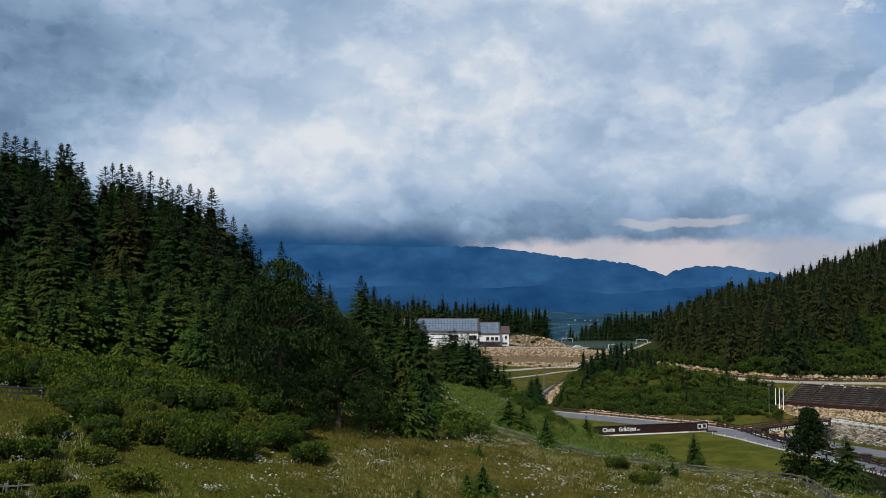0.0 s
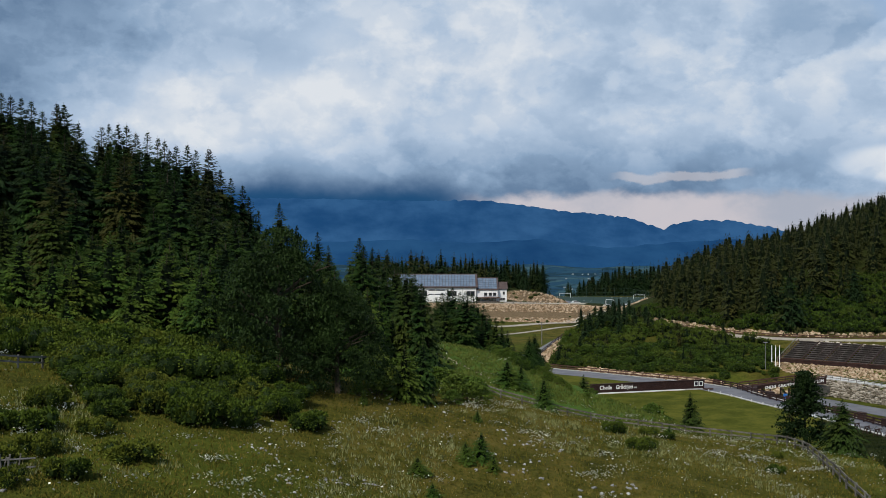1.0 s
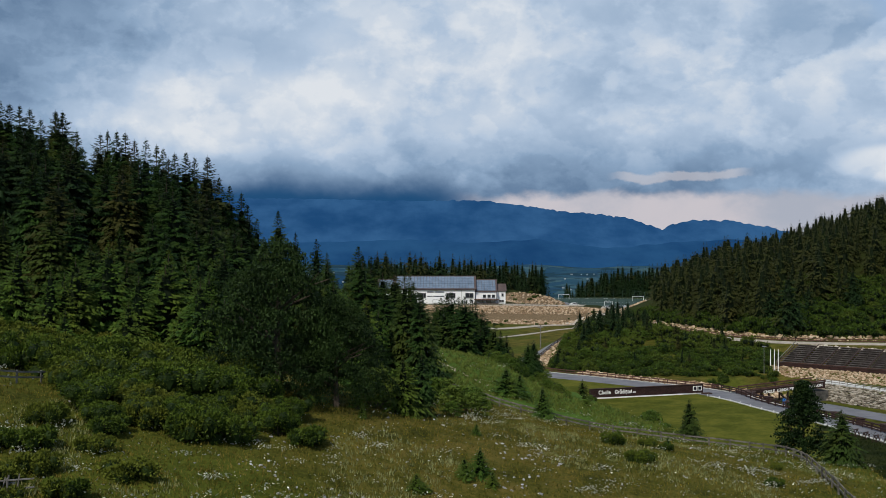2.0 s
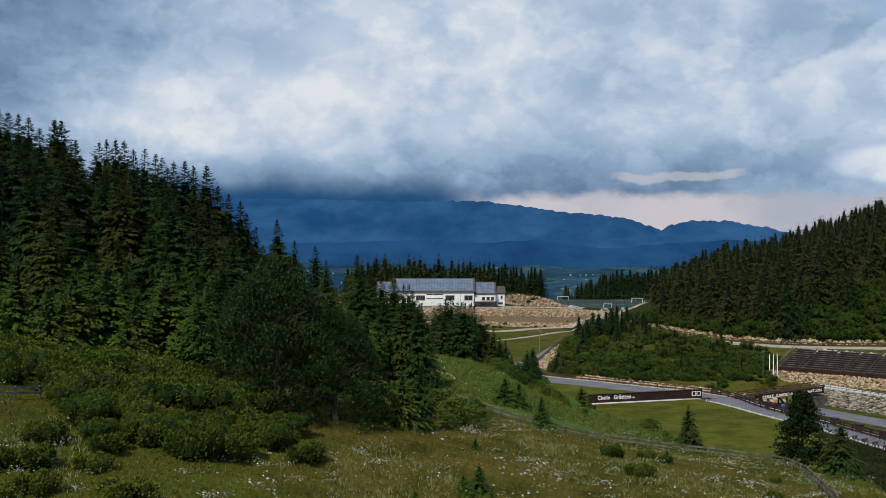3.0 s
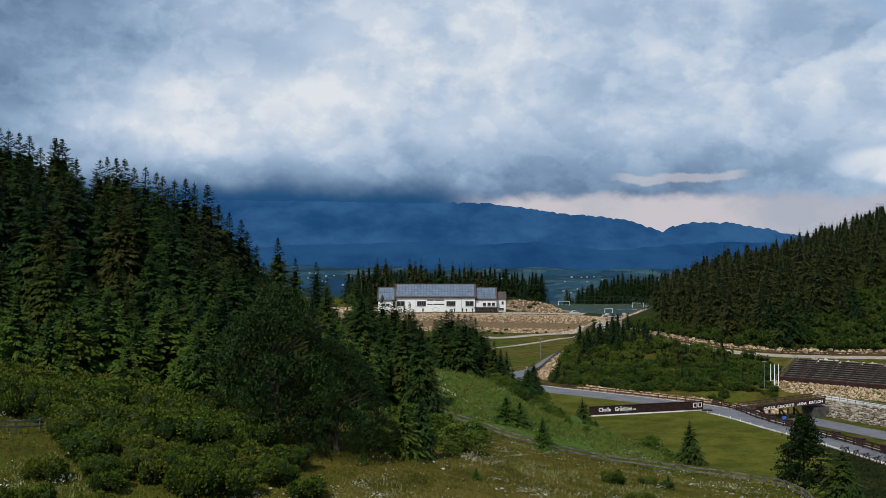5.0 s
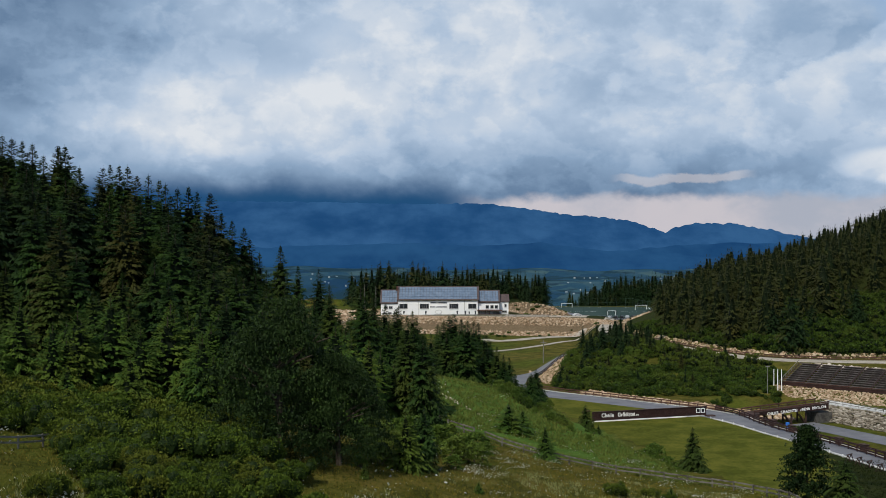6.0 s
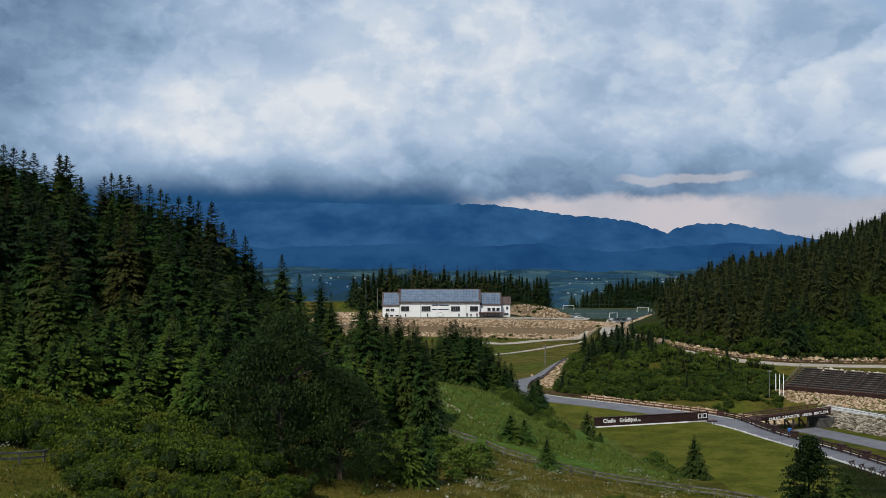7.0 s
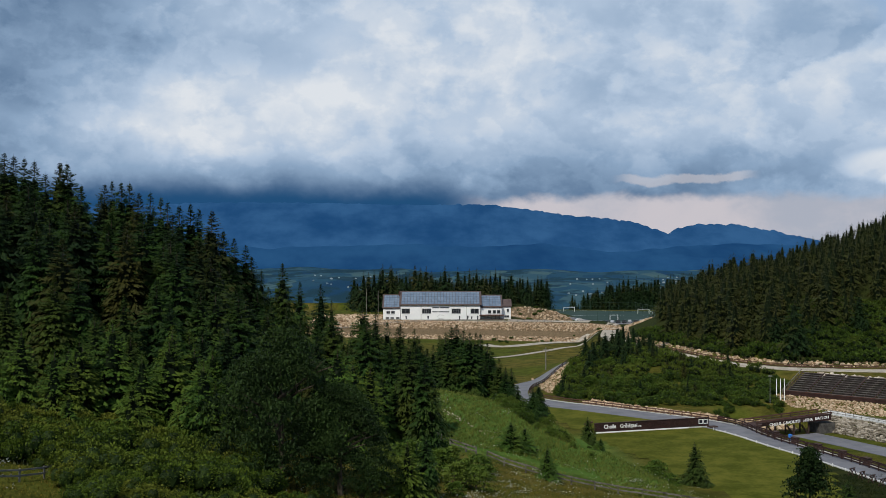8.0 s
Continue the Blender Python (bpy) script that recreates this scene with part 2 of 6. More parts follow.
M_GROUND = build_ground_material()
M_NEEDLE = foliage("spruce_needles", (0.0060, 0.0170, 0.0045), (0.032, 0.070, 0.0110), (0.048, 0.060, 0.009), 0.45)
# brownish needles, also darkened in colour for the shade on the eastern hill
M_NEEDLE_BROWN_SHADED = foliage("brown_shaded_spruce_needles", (0.0060, 0.0165, 0.0055), (0.018, 0.036, 0.0085), (0.040, 0.038, 0.008), 0.65)
# near-black colour standing in for the shade deep inside crowns and scrub
M_CORE_SHADE = foliage("crown_core_shade", (0.0030, 0.0070, 0.0022), (0.009, 0.018, 0.0055), (0.010, 0.014, 0.005), 0.3)
# dark colour put in for the shade between a bush's clumps
M_BUSH_SHADE = foliage("bush_core_shade", (0.006, 0.014, 0.003), (0.024, 0.042, 0.008), (0.024, 0.036, 0.008), 0.3)
M_NEEDLE_YOUNG = foliage("young_spruce_needles", (0.016, 0.042, 0.008), (0.068, 0.118, 0.014), (0.078, 0.102, 0.012), 0.5)
M_JUNIPER = foliage("juniper_needles", (0.014, 0.030, 0.005), (0.096, 0.136, 0.016), (0.120, 0.132, 0.018), 0.6)
M_THICKET = foliage("thicket_leaves", (0.018, 0.038, 0.005), (0.105, 0.150, 0.017), (0.122, 0.126, 0.018), 0.6)
M_SHRUB = foliage("shrub_leaves", (0.013, 0.030, 0.005), (0.080, 0.126, 0.018), (0.086, 0.106, 0.016), 0.5)
M_LEAF = foliage("dark_leaves", (0.0040, 0.0105, 0.0030), (0.036, 0.066, 0.0160), (0.02, 0.03, 0.012), 0.2)
M_LEAF_LIGHT = foliage("fresh_leaves", (0.028, 0.056, 0.008), (0.098, 0.150, 0.022), (0.100, 0.125, 0.020), 0.4)
M_LEAF_DEEP = foliage("deep_green_leaves", (0.005, 0.013, 0.004), (0.022, 0.042, 0.010), (0.020, 0.036, 0.009), 0.3)
M_BARK = painted("bark", (0.035, 0.026, 0.020), (0.085, 0.066, 0.050), 3.0, 0.95, 14.0, 0.03)
M_ASPHALT = painted("asphalt", (0.115, 0.118, 0.135), (0.165, 0.168, 0.185), 0.35, 0.85, 9.0, 0.004)
M_GRAVEL = painted("pale_gravel", (0.26, 0.23, 0.19), (0.42, 0.38, 0.32), 0.6, 0.95, 6.0, 0.03)
M_KERB = painted("pale_concrete", (0.38, 0.38, 0.37), (0.56, 0.56, 0.54), 0.9, 0.9, 7.0, 0.006)
M_WOOD = painted("weathered_dark_wood", (0.030, 0.017, 0.014), (0.070, 0.040, 0.032), 1.2, 0.75, 12.0, 0.008)
M_GREYWOOD = painted("weathered_grey_wood", (0.10, 0.095, 0.085), (0.22, 0.205, 0.185), 1.5, 0.85, 12.0, 0.008)
M_FENCE = painted("old_fence_wood", (0.045, 0.040, 0.036), (0.175, 0.162, 0.145), 1.5, 0.85, 12.0, 0.008)
M_REDWOOD = painted("red_brown_wood", (0.055, 0.026, 0.020), (0.10, 0.050, 0.036), 1.5, 0.7, 12.0, 0.008)
M_WHITE = painted("white_plaster", (0.78, 0.79, 0.80), (0.86, 0.86, 0.86), 0.25, 0.9, 5.0, 0.004)
M_PAINT = painted("white_paint", (0.74, 0.74, 0.73), (0.84, 0.84, 0.83), 2.0, 0.6, 9.0, 0.001)
M_LAWN = painted("mown_grass", (0.046, 0.056, 0.007), (0.098, 0.100, 0.016), 0.22, 1.0, 1.6, 0.05)
M_LAWN.node_tree.nodes["Principled BSDF"].inputs["Specular IOR Level"].default_value = 0.03
M_TURF = painted("artificial_turf", (0.012, 0.032, 0.026), (0.022, 0.048, 0.038), 0.08, 0.9, 3.0, 0.01)

# ---- the lie of the land ----
def step(a, b, v):
    v = min(1.0, max(0.0, (v - a) / (b - a)))
    return v * v * (3 - 2 * v)


def blend(a, b, k):
    return a + (b - a) * k


def foot(x, y):
    """How far up the near hill from the edge of the lawn."""
    return -0.965 * (x - 39) - 0.26 * (y - 152) + 0.2 * max(0.0, 115 - y)


def hill(x, y):
    """The meadow hill and the wooded rise."""
    h = 16.9 - 0.2 * x - 0.05 * (min(y, 100) - 65)
    h += 0.11 * max(0.0, x - 12) + 0.10 * max(0.0, -x - 25)
    h -= 0.13 * max(0.0, 64 - y) * step(0, 20, y)
    h += 0.5 * step(122, 150, y) * step(18, 6, x)
    # the meadow swells before it falls to the fence
    h += 1.85 * step(57, 78, y) * step(114, 86, y) * step(-30, -12, x) * (1 - 0.45 * step(8, 28, x))
    h -= 0.9 * step(95, 110, y) * step(9, 19, x)
    return h


UPPER = [(150, 256), (125, 260), (108, 263), (95, 265), (84, 269), (75, 279), (69, 293), (65, 312), (62, 335), (60, 365), (61, 400), (68, 440), (80, 500)]


@functools.lru_cache(maxsize=None)
def upper_side(x, y):
    """Signed distance from the upper gravel road: plus is up the eastern hill."""
    best = (1e9, 0.0)
    for (x0, y0), (x1, y1) in zip(UPPER, UPPER[1:]):
        dx, dy = x1 - x0, y1 - y0
        k = min(1.0, max(0.0, ((x - x0) * dx + (y - y0) * dy) / (dx * dx + dy * dy)))
        d = math.hypot(x - x0 - k * dx, y - y0 - k * dy)
        if d < best[0]:
            best = (d, dx * (y - y0) - dy * (x - x0))
    return math.copysign(best[0], -best[1])


def upper_level(y):
    return 4.2 + 2.8 * step(420, 290, y)


STAND = (77.7, 245.0)  # front corner of the grandstand; it runs off along (0.745, -0.667)


def stand_uv(x, y):
    dx, dy = x - STAND[0], y - STAND[1]
    return dx * 0.745 - dy * 0.667, dx * 0.667 + dy * 0.745


def pit(x, y):
    """How much of the sunken track lies here."""
    dw = -0.88 * (x - 79.5) - 0.47 * (y - 222)
    dr = 0.974 * (x - 62.1) + 0.227 * (y - 191.8)
    return step(0, 1.2, dw) * step(1.5, 6, dr) * step(236, 224, y)


def basin(x, y):
    """Lawn and arena, falling into the shallow valley behind."""
    h = 2.0 - 3.2 * step(245, 330, y)
    # the shrub mound
    m = step(0, 36, y - (237 - 0.05 * (x - 30))) * step(26, 46, x + 0.05 * (y - 240)) * step(370, 290, y)
    h += m * (4.2 + 4.0 * step(80, 50, x) * step(240, 285, y))
    # ground rising under the grandstand, and the sunken track before it
    u, v = stand_uv(x, y)
    w = step(-7, 0, u) * step(-34, -24, v) * step(62, 68, x)
    h = blend(h, 2.4 + 1.2 * step(-16, -1, v) + 3.4 * step(0, 11, v), w)
    return blend(h, -0.6, pit(x, y))


def land(x, y):
    if y < 700 and abs(x) < 260:
        s = foot(x, y)
        k = min(1.0, max(0.0, s / 22.5))
        k = k ** 1.55
        b = basin(x, y)
        # plateau of the sports hall
        p = step(450, 470, y + 0.25 * (x - 20)) * step(88, 70, x) * step(640, 560, y)
        b = blend(b, 5.0, p * step(-140, -90, x))
        b = blend(b, 0.0, step(482, 515, y) * step(30, 50, x) * step(140, 128, x))
        # the cut bank behind the hall's forecourt
        b = blend(b, 5.0 + 3.7 * step(64, 36, x), step(522, 536, y + 0.2 * (x - 36)) * step(72, 52, x) * step(26, 34, x) * step(640, 560, y))
        # hill to the east, above the upper road
        if x > 35 and y > 190:
            e = upper_side(x, y)
            lvl = upper_level(y)
            b = blend(b, lvl, step(-13, -4, e) * step(225, 250, y) * step(520, 430, y))
            if e > 4:
                rise = (e - 4) * 0.43
                b += rise / (1 + rise / 260) * step(530, 440, y)
        back = blend(step(208, 156, y), step(300, 190, y), step(-34, -70, x))
        h = blend(b, hill(x, y) if x > -120 else hill(-120, y), k * back)
    else:
        h = 5.0 if x < 40 else 0.0
    far = step(640, 1300, y)
    if far > 0:
        low = -95 + 60 * step(1200, 2900, y) + 30 * noise.noise((x * 0.0019, y * 0.0012, 3.3)) + 14 * noise.noise((x * 0.005, y * 0.004, 9.1))
        h = blend(h, low, far)
    h += 0.22 * noise.noise((x * 0.11, y * 0.11, 0.0)) * step(-2, 10, foot(x, y)) * step(300, 200, y)
    return h

# ---- building kit ----
def link_mesh(name, verts, faces, material, parent=None, label=""):
    me = bpy.data.meshes.new(name)
    me.from_pydata([tuple(v) for v in verts], [], [tuple(f) for f in faces])
    me.materials.append(material)
    ob = new(name, me)
    if parent is not None:
        ob.parent = parent
    if label:
        ob["label"] = label
    return ob


def part(name, bm, material, parent=None, label=""):
    me = bpy.data.meshes.new(name)
    bm.to_mesh(me)
    bm.free()
    me.materials.append(material)
    ob = new(name, me)
    if parent is not None:
        ob.parent = parent
    if label:
        ob["label"] = label
    return ob


def share(name, me, parent, m):
    """A piece on shared mesh data."""
    ob = new(name, me)
    ob.parent = parent
    ob.matrix_basis = m
    return ob


def base_empty(name, m=None):
    ob = new(name)
    ob.empty_display_size = 0.3
    if m is not None:
        ob.matrix_basis = m
    return ob


def box(bm, x0, x1, y0, y1, z0, z1, bevel=0.0, m=None):
    made = bmesh.ops.create_cube(bm, size=1.0)
    v = made["verts"]
    bmesh.ops.scale(bm, vec=(x1 - x0, y1 - y0, z1 - z0), verts=v)
    bmesh.ops.translate(bm, vec=((x0 + x1) / 2, (y0 + y1) / 2, (z0 + z1) / 2), verts=v)
    if bevel:
        edges = list({e for w in v for e in w.link_edges})
        out = bmesh.ops.bevel(bm, geom=edges, offset=bevel, segments=1, affect="EDGES")
        v = list({w for f in out["faces"] for w in f.verts} | {w for w in v if w.is_valid})
    if m is not None:
        bmesh.ops.transform(bm, matrix=m, verts=v)
    return bm


def solid(x0, x1, y0, y1, z0, z1, bevel=0.0, m=None):
    return box(bmesh.new(), x0, x1, y0, y1, z0, z1, bevel, m)


def beam(bm, a, b, w, h=None, bevel=0.0):
    """A squared timber from a to b."""
    a, b = Vector(a), Vector(b)
    d = b - a
    h = h or w
    turn = d.to_track_quat("Y", "Z").to_matrix().to_4x4()
    return box(bm, -w / 2, w / 2, 0, d.length, -h / 2, h / 2, bevel, Matrix.Translation(a) @ turn)


def tube(bm, a, b, r0, r1=None, n=8):
    a, b = Vector(a), Vector(b)
    d = b - a
    turn = d.to_track_quat("Z", "Y").to_matrix().to_4x4()
    bmesh.ops.create_cone(bm, cap_ends=True, segments=n, radius1=r0, radius2=r0 if r1 is None else r1, depth=d.length,
                          matrix=Matrix.Translation((a + b) / 2) @ turn)
    return bm


def along(points, step_len):
    """Places every so many metres along a line of plan points, with the heading."""
    out, left = [], 0.0
    for (x0, y0), (x1, y1) in zip(points, points[1:]):
        length = math.hypot(x1 - x0, y1 - y0)
        s = left
        while s < length:
            out.append((x0 + (x1 - x0) * s / length, y0 + (y1 - y0) * s / length, math.atan2(y1 - y0, x1 - x0)))
            s += step_len
        left = s - length
    return out


def curve_points(points, per=8):
    """A smooth line through plan points."""
    out = []
    for i in range(len(points) - 1):
        p0, p1, p2, p3 = points[max(i - 1, 0)], points[i], points[i + 1], points[min(i + 2, len(points) - 1)]
        for j in range(per):
            t = j / per
            out.append(tuple(0.5 * (2 * b + (c - a) * t + (2 * a - 5 * b + 4 * c - d) * t * t + (3 * b - a - 3 * c + d) * t ** 3)
                             for a, b, c, d in zip(p0, p1, p2, p3)))
    out.append(points[-1])
    return out


def ribbon(name, points, half, lift, material, thick=0.12, level=None):
    """A road or kerb laid on the land: a strip with thickness."""
    verts, faces = [], []
    n = len(points)
    for i, (x, y) in enumerate(points):
        x0, y0 = points[max(i - 1, 0)]
        x1, y1 = points[min(i + 1, n - 1)]
        d = Vector((x1 - x0, y1 - y0)).normalized()
        w = half(x, y) if callable(half) else half
        for side in (-1, 0, 1):
            px, py = x + d.y * w * side, y - d.x * w * side
            z = (land(px, py) if level is None else level(px, py)) + lift
            verts += [(px, py, z), (px, py, z - thick)]
    for i in range(n - 1):
        a, b = i * 6, i * 6 + 6
        faces += [(a, a + 2, b + 2, b), (a + 2, a + 4, b + 4, b + 2), (a + 1, b + 1, b + 3, a + 3), (a + 3, b + 3, b + 5, a + 5)]
        faces += [(a, b, b + 1, a + 1), (a + 4, a + 5, b + 5, b + 4)]
    return link_mesh(name, verts, faces, material)


# ---- plants ----
def spruce_mesh(name, seed, levels, around, tufts, width, ragged=0.20, bare=0.04, power=0.92, hang=1.0, tuft=0.21, thin=0.30, core=12, longest=1.0):
    """Crown of a spruce one metre high: uneven whorls of drooping boughs, each hung with narrow folded tufts of needles."""
    r = np.random.RandomState(seed)
    V, F = [], []
    swell = [r.rand() * 6.28, r.rand() * 6.28, 0.08 + 0.06 * r.rand()]
    for i in range(levels):
        u = (i + r.rand() * 0.8) / levels
        z0 = bare + (0.985 - bare) * (1 - (1 - u) ** 1.35)
        gap = (0.985 - bare) * 1.35 * (1 - u) ** 0.35 / levels
        n = max(5, int(around * (0.55 + 0.45 * (1 - u)) + r.rand()))
        turn = r.rand() * 7
        for j in range(n):
            ang = turn + 6.283 * (j + 0.35 * r.normal()) / n
            z = min(0.985, z0 + gap * r.uniform(-0.7, 0.7))
            reach = width * ((1 - z) ** power) * (0.75 + 0.25 * step(0, 0.16, z)) * (1 - 0.45 * math.exp((z - 1) / 0.05)) + 0.004
            reach *= 1 + swell[2] * math.sin(ang + swell[0]) + swell[2] * math.sin(9 * z + 2 * ang + swell[1])
            length = max(0.006, reach * (1 + ragged * r.normal()))
            ca, sa = math.cos(ang), math.sin(ang)
            rise = 0.75 * u * u - 0.10 + 0.10 * r.normal()
            droop = (0.72 - 0.4 * u) * hang
            for t in range(tufts):
                q = 0.30 + 0.66 * (t + r.rand()) / tufts
                b = ang + r.normal() * 0.10
                p = (math.cos(b) * length * q, math.sin(b) * length * q, z + length * (rise * q - droop * q * q + 0.30 * q ** 3))
                b = ang + r.normal() * (0.75 - 0.35 * q)
                tip_k = step(0.74, 0.97, z)
                tl = (min(length * tuft, longest) + 0.003) * (0.6 + 0.8 * r.rand()) * (1.25 - 0.45 * q)
                dx, dy = math.cos(b), math.sin(b)
                dz = rise - droop * q - (0.15 + 0.60 * r.rand()) * hang * (1 - 0.75 * tip_k) + 0.35 * tip_k
                w = tl * thin * (0.7 + 0.6 * r.rand())
                mx, my, mz = p[0] + dx * tl * 0.45, p[1] + dy * tl * 0.45, p[2] + dz * tl * 0.45 - w * 0.7
                k = len(V)
                V.extend((p, (mx - dy * w, my + dx * w, mz), (p[0] + dx * tl, p[1] + dy * tl, p[2] + dz * tl), (mx + dy * w, my - dx * w, mz)))
                F.extend(((k, k + 1, k + 2), (k, k + 2, k + 3)))
    # the dense core round the stem, coloured dark as the shade inside the crown
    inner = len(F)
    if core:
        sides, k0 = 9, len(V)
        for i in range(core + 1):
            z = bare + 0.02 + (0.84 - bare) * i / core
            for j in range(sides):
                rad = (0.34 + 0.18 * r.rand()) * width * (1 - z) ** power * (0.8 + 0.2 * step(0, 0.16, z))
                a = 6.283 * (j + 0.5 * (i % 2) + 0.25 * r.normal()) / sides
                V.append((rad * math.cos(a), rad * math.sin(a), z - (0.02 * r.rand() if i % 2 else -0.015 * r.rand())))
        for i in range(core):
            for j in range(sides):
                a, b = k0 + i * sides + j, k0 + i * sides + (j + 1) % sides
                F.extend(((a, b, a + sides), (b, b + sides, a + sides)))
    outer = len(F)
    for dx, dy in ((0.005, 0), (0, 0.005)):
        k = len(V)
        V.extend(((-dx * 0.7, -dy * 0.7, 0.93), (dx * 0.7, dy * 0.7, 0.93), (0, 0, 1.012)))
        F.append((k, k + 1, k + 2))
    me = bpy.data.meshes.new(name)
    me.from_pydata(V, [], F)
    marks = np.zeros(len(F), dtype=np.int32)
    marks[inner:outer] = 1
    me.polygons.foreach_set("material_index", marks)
    return me


def trunk_mesh(name, radius, bend=0.0, n=7):
    bm = bmesh.new()
    rings = []
    for k in range(5):
        z = k / 4 * 0.96
        rad = radius * (1 - z * 0.93) * (1.35 if k == 0 else 1)
        rings.append([bm.verts.new((rad * math.cos(6.283 * j / n) + bend * math.sin(z * 3), rad * math.sin(6.283 * j / n), z - (0.03 if k == 0 else 0)))
                      for j in range(n)])
    for a, b in zip(rings, rings[1:]):
        for j in range(n):
            bm.faces.new((a[j], a[(j + 1) % n], b[(j + 1) % n], b[j]))
    bm.faces.new(rings[-1])
    me = bpy.data.meshes.new(name)
    bm.to_mesh(me)
    bm.free()
    me.materials.append(M_BARK)
    return me


def plant_kind(name, crown, material, trunk=None, label="", category="", group=""):
    """Stores what one kind of plant is made of."""
    return dict(name=name, crown=crown, material=material, trunk=trunk, label=label, category=category, group=group)


def plant(kind, x, y, height, turn=0.0, fat=1.0, z=None, lean=0.0):
    z = land(x, y) if z is None else z
    m = Matrix.LocRotScale((x, y, z - 0.03 * height * (0.3 if kind["category"] == "tree" else 1.0)), Euler((lean, lean * 0.6, turn)), (height * fat, height * fat, height))
    ob = new(kind["name"])
    ob.empty_display_size = 0.1
    ob.matrix_basis = m
    if kind["trunk"]:
        t = new("stem" if kind["category"] == "bush" else "trunk", kind["trunk"])
        t.parent = ob
    c = new("crown", kind["crown"])
    c.parent = ob
    tagged(ob, kind["label"], kind["category"], kind["group"])
    return ob


def stems_mesh(seed):
    """The forking stem of a bush one metre in radius."""
    r = random.Random(seed)
    bm = bmesh.new()
    for i in range(7):
        a = 6.283 * i / 7 + r.uniform(-0.3, 0.3)
        tube(bm, (0.05 * math.cos(a), 0.05 * math.sin(a), -0.05), (0.45 * math.cos(a), 0.45 * math.sin(a), 0.42), 0.028, 0.010, 4)
    me = bpy.data.meshes.new("stem")
    bm.to_mesh(me)
    bm.free()
    me.materials.append(M_BARK)
    return me


def bush_mesh(name, seed, sprigs, flat=0.6, spike=0.16, wild=0.5, lobes_n=9):
    """A bush of rounded clumps with hollows between them, one metre in radius: short sprigs over each clump, hearts
    inside coloured dark to stand in for shade.
    """
    r = np.random.RandomState(seed)
    V, F = [], []
    lobes = [(np.zeros(3) + (0, 0, 0.30 * flat), 0.48)]
    for i in range(lobes_n):
        a, q, up = 6.283 * (i + 0.6 * r.rand()) / lobes_n * 1.7, r.uniform(0.35, 0.68), r.rand()
        lobes.append((np.array([math.cos(a) * q, math.sin(a) * q, flat * (0.16 + 0.62 * up * (1 - 0.75 * q * q))]), r.uniform(0.24, 0.40)))
    share_of = np.array([lr * lr for _, lr in lobes])
    share_of /= share_of.sum()
    for i in range(sprigs):
        c, lr = lobes[r.choice(len(lobes), p=share_of)]
        d = r.normal(size=3) + np.array([c[0], c[1], 0.55]) * 1.1
        d /= np.linalg.norm(d)
        p = c + d * lr * (0.72 + 0.28 * r.rand()) * np.array([1, 1, min(1.0, flat)])
        if p[2] < 0.0:
            continue
        g = d + np.array([0, 0, 0.40]) + r.normal(size=3) * wild
        g /= np.linalg.norm(g)
        a = np.cross(g, r.normal(size=3))
        a /= np.linalg.norm(a)
        length = spike * (0.5 + 0.9 * r.rand())
        w = length * 0.30
        k = len(V)
        V.extend((p, p + g * length * 0.45 + a * w, p + g * length, p + g * length * 0.45 - a * w))
        F.extend(((k, k + 1, k + 2), (k, k + 2, k + 3)))
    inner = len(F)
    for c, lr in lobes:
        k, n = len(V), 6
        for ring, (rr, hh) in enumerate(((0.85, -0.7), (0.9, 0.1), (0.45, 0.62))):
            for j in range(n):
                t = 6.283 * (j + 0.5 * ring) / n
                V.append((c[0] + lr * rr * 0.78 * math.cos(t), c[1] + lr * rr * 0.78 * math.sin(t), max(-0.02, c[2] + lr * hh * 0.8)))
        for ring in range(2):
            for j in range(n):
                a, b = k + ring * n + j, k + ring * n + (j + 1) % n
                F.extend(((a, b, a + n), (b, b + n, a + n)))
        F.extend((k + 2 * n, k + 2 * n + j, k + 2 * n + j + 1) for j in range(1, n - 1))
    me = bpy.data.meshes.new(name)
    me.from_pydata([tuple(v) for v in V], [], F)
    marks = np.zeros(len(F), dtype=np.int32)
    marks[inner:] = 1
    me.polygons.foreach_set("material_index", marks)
    return me


